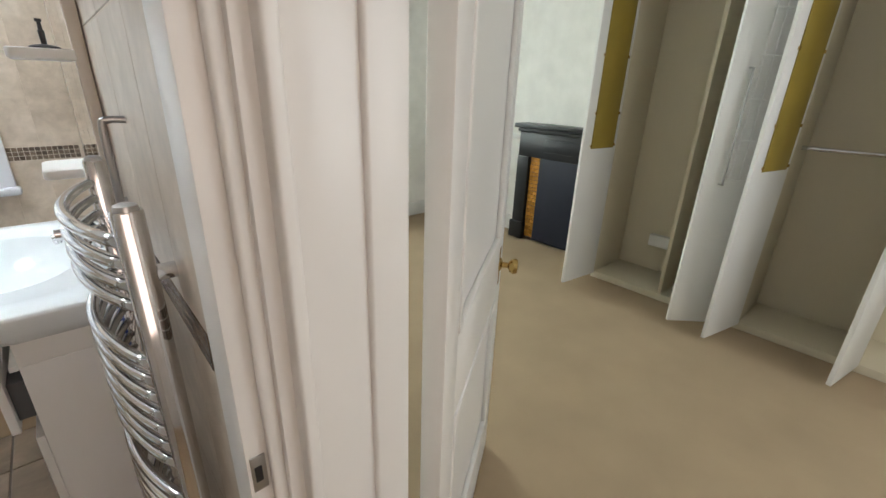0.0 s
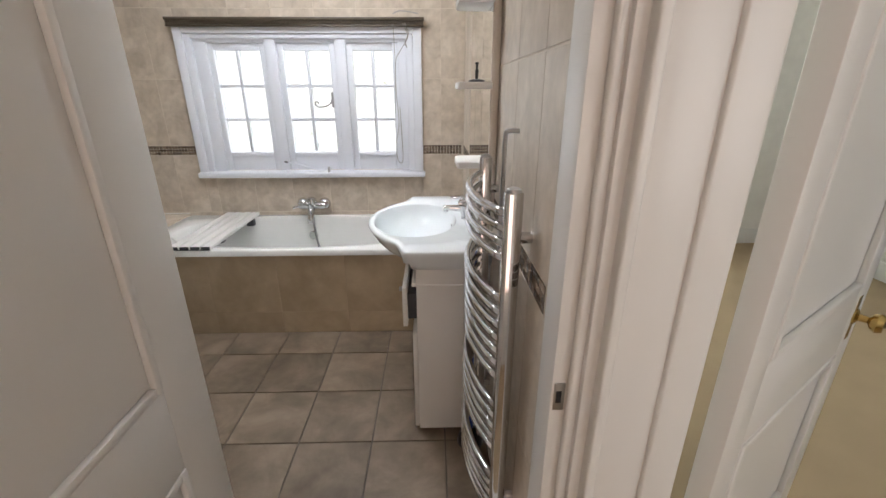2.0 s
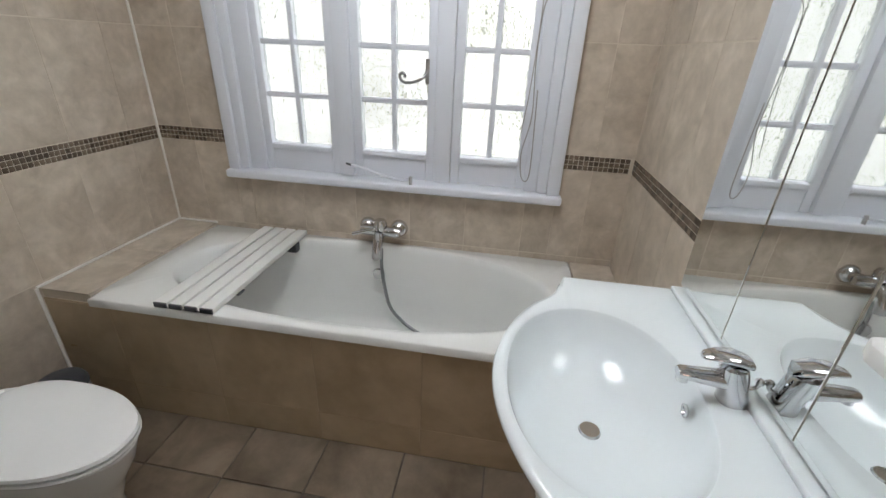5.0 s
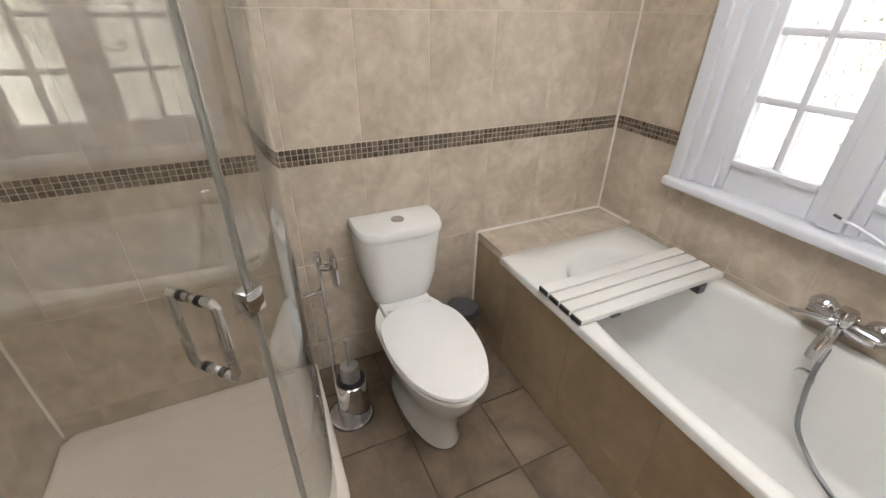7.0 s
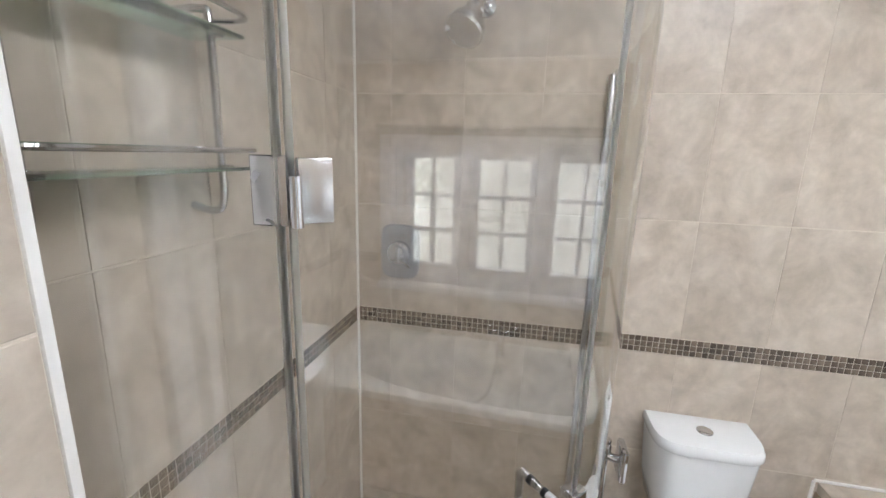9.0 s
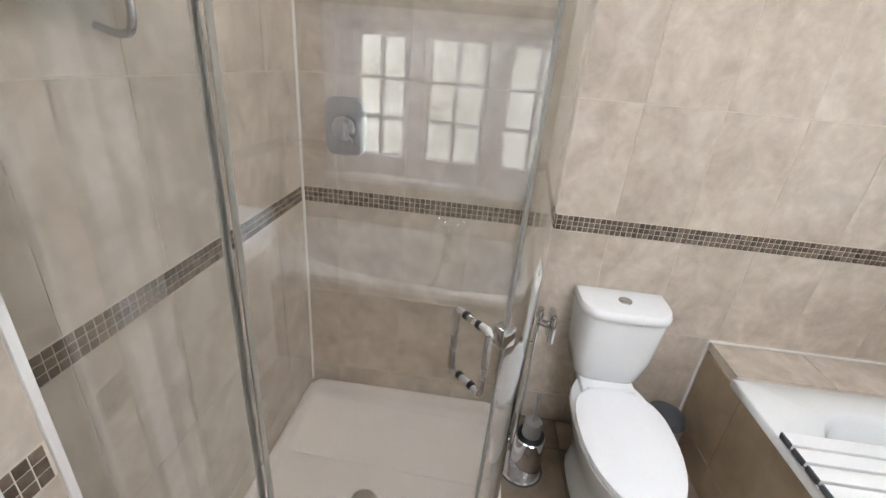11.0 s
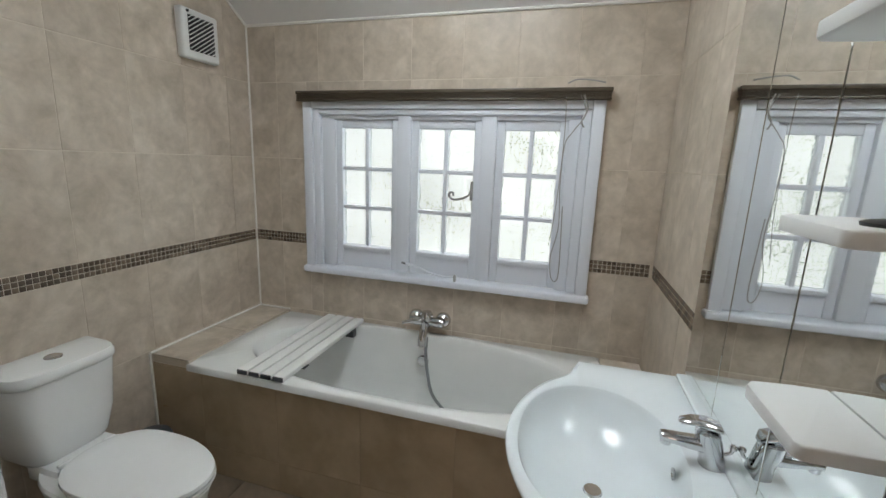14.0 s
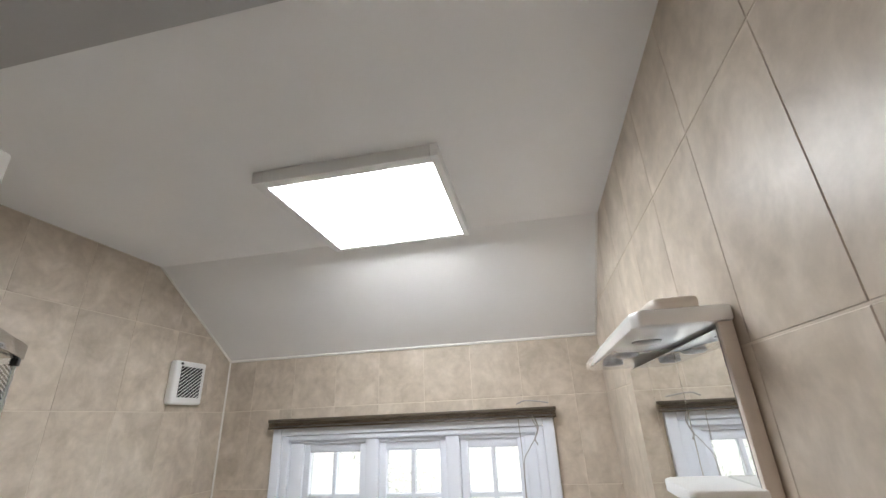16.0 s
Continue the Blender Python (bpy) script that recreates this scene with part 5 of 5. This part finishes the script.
def tile(parent, m, u0, u1, v0, v1, material, name="tile"):
    """One tile as an object; alike sizes share their mesh."""
    w, h = round(u1 - u0, 4), round(v1 - v0, 4)
    key = (w, h, material.name)
    if key not in tile_meshes:
        tile_meshes[key] = mesh_of(name, tile_bm(-w / 2, w / 2, -h / 2, h / 2), material)
    ob = new(name, tile_meshes[key])
    ob.parent = parent
    ob.matrix_basis = m @ Matrix.Translation((0, (u0 + u1) / 2, (v0 + v1) / 2))
    return ob


def cut(rect, hole):
    """What is left of a rectangle round a hole."""
    u0, u1, v0, v1 = rect
    a0, a1, b0, b1 = hole
    if a0 >= u1 or a1 <= u0 or b0 >= v1 or b1 <= v0:
        return [rect]
    out = []
    if u0 < a0:
        out.append((u0, a0, v0, v1))
    if u1 > a1:
        out.append((a1, u1, v0, v1))
    c0, c1 = max(u0, a0), min(u1, a1)
    if v0 < b0:
        out.append((c0, c1, v0, b0))
    if v1 > b1:
        out.append((c0, c1, b1, v1))
    return out


def facing(x, y, angle):
    """Tile plane through (x, y): the face looks along angle; u runs 90 degrees to the left of it."""
    return Matrix.Translation((x, y, 0)) @ Matrix.Rotation(radians(angle), 4, "Z")


G = 0.0016
mosaic_rest = bmesh.new()
mosaic_count = 0
mosaic_meshes = {}


def tiled(parent, m, ua, ub, top, joint, pitch, hole=None, slope=None, near=None):
    """Tiles from ua to ub in rows; joint is one known upright joint; the mosaic band runs across."""
    global mosaic_count
    rows = [(0.0, 0.16), (0.16, 0.573), (0.573, BAND0), (BAND1, 1.477), (1.477, 1.89), (1.89, 2.303), (2.303, 2.61)]
    k0 = math.floor((ua - joint) / pitch)
    for v0, v1 in rows:
        if v0 >= top:
            continue
        v1 = min(v1, top)
        k = k0
        while joint + k * pitch < ub:
            u0, u1 = max(ua, joint + k * pitch), min(ub, joint + (k + 1) * pitch)
            k += 1
            if u1 - u0 < 0.008:
                continue
            for r in (cut((u0, u1, v0, v1), hole) if hole else [(u0, u1, v0, v1)]):
                if r[1] - r[0] > 0.008 and r[3] - r[2] > 0.008:
                    tile(parent, m, r[0] + 0.0008, r[1] - 0.0008, r[2] + 0.0018, r[3] - 0.0018, TILE)
    u = ua + 0.002
    while u + MOS < ub:
        if not (hole and u + MOS > hole[0] and u < hole[1]):
            for r in range(3):
                v = BAND0 + 0.0006 + r * (MOS - 0.0002)
                if near and near[0] <= u <= near[1] and mosaic_count < 300:
                    if "m" not in mosaic_meshes:
                        mosaic_meshes["m"] = mesh_of("mosaic", tile_bm(0, MOS - 0.0026, 0, MOS - 0.0026, 0.0008, 0.0065), MOSAIC)
                    ob = new("mosaic", mosaic_meshes["m"])
                    ob.parent = parent
                    ob.matrix_basis = m @ Matrix.Translation((0, u, v))
                    mosaic_count += 1
                else:
                    b = tile_bm(u, u + MOS - 0.0026, v, v + MOS - 0.0026, 0.0008, 0.0065)
                    bmesh.ops.transform(b, matrix=m, verts=b.verts)
                    mm = bpy.data.meshes.new("tmp")
                    b.to_mesh(mm)
                    b.free()
                    mosaic_rest.from_mesh(mm)
                    bpy.data.meshes.remove(mm)
        u += MOS


# left wall faces +x: u runs along +y
tiled(wall_left, facing(XL - 0.006, 0, 0), YS, YB, ZC, 0.585, 0.2745, near=(1.3, 2.9))
# window wall faces -y: u runs along +x
tiled(wall_window, facing(0, YB + 0.006, -90), XL, XR, 2.2, -0.594, 0.268, hole=(WX0 + 0.01, WX1 - 0.01, WZ0 - 0.02, WZ1 - 0.01))
# right wall faces -x: u runs along -y
tiled(wall_right, facing(XR + 0.006, 0, 180), -YB, -0.641, ZC, -1.067, 0.27)
# shower side wall faces +y: u runs along -x
tiled(wall_shower, facing(0, YS - 0.006, 90), -XN + 0.004, -XL, 2.5, 1.35, 0.27, near=(0.9, 1.35))
# short wall beside the door
tiled(wall_nib, facing(0, YN - 0.006, 90), 0.812, -XN - 0.008, 2.5, 0.812, 0.27, near=(0.8, 0.9))

MOSAIC_REST = paint("brown mosaic glass in bulk", (0.15, 0.115, 0.085), 0.22, vary=0.35, scale=30)
nt = MOSAIC_REST.node_tree
geo = nt.nodes.new("ShaderNodeNewGeometry")
hs = nt.nodes.new("ShaderNodeHueSaturation")
mr = nt.nodes.new("ShaderNodeMapRange")
mr.inputs["To Min"].default_value, mr.inputs["To Max"].default_value = 0.5, 1.5
bsdf = nt.nodes["Principled BSDF"]
src = bsdf.inputs["Base Color"].links[0].from_socket
nt.links.new(geo.outputs["Random Per Island"], mr.inputs["Value"])
nt.links.new(mr.outputs[0], hs.inputs["Value"])
nt.links.new(src, hs.inputs["Color"])
nt.links.new(hs.outputs[0], bsdf.inputs["Base Color"])
rest = new("mosaic_band", mesh_of("mosaic_band", mosaic_rest, MOSAIC_REST))
rest.parent = wall_window
tagged(rest, "band of small brown mosaic tiles", "", "", "stuff")

# bath panel and ledges
for i in range(6):
    u0 = 0.0 + i * 0.40
    a, b = max(XL, XL + u0 - 0.12), min(XR, XL + u0 + 0.28)
    tile(panel, facing(0, 2.215, -90), a + 0.001, b - 0.001, 0.145 + 0.001, 0.513 - G, PANEL_TILE)
    tile(panel, facing(0, 2.215, -90), a + 0.001, b - 0.001, 0.002, 0.145 - 0.001, PANEL_TILE)
flat = Matrix.Rotation(radians(-90), 4, "Y")
def flat_tile(parent, x0, x1, y0, y1, z, material):
    ob = tile(parent, Matrix.Translation((0, 0, z)) @ flat, y0, y1, -x1, -x0, material)
    ob.matrix_basis = Matrix.Translation(((x0 + x1) / 2, (y0 + y1) / 2, z)) @ Matrix.Rotation(radians(-90), 4, "Y")
    return ob
for a, b in ((2.21, 2.58), (2.58, 2.946)):
    flat_tile(ledge_l, XL + 0.003, BX0 - 0.005, a + G, b - G, 0.551, TILE)
    flat_tile(ledge_r, BX1 + 0.005, XR - 0.003, a + G, b - G, 0.541, TILE)

# floor tiles
x = -0.70 - 0.312 * 5
while x < XR:
    y = 1.325 - 0.328 * 3
    while y < 2.21:
        x0, x1, y0, y1 = max(x, XL), min(x + 0.312, XR), max(y, 0.525), min(y + 0.328, 2.213)
        if x1 - x0 > 0.01 and y1 - y0 > 0.01:
            flat_tile(floor_bath, x0 + 0.003, x1 - 0.003, y0 + 0.003, y1 - 0.003, -0.006, FLOOR_TILE)
        y += 0.328
    x += 0.312
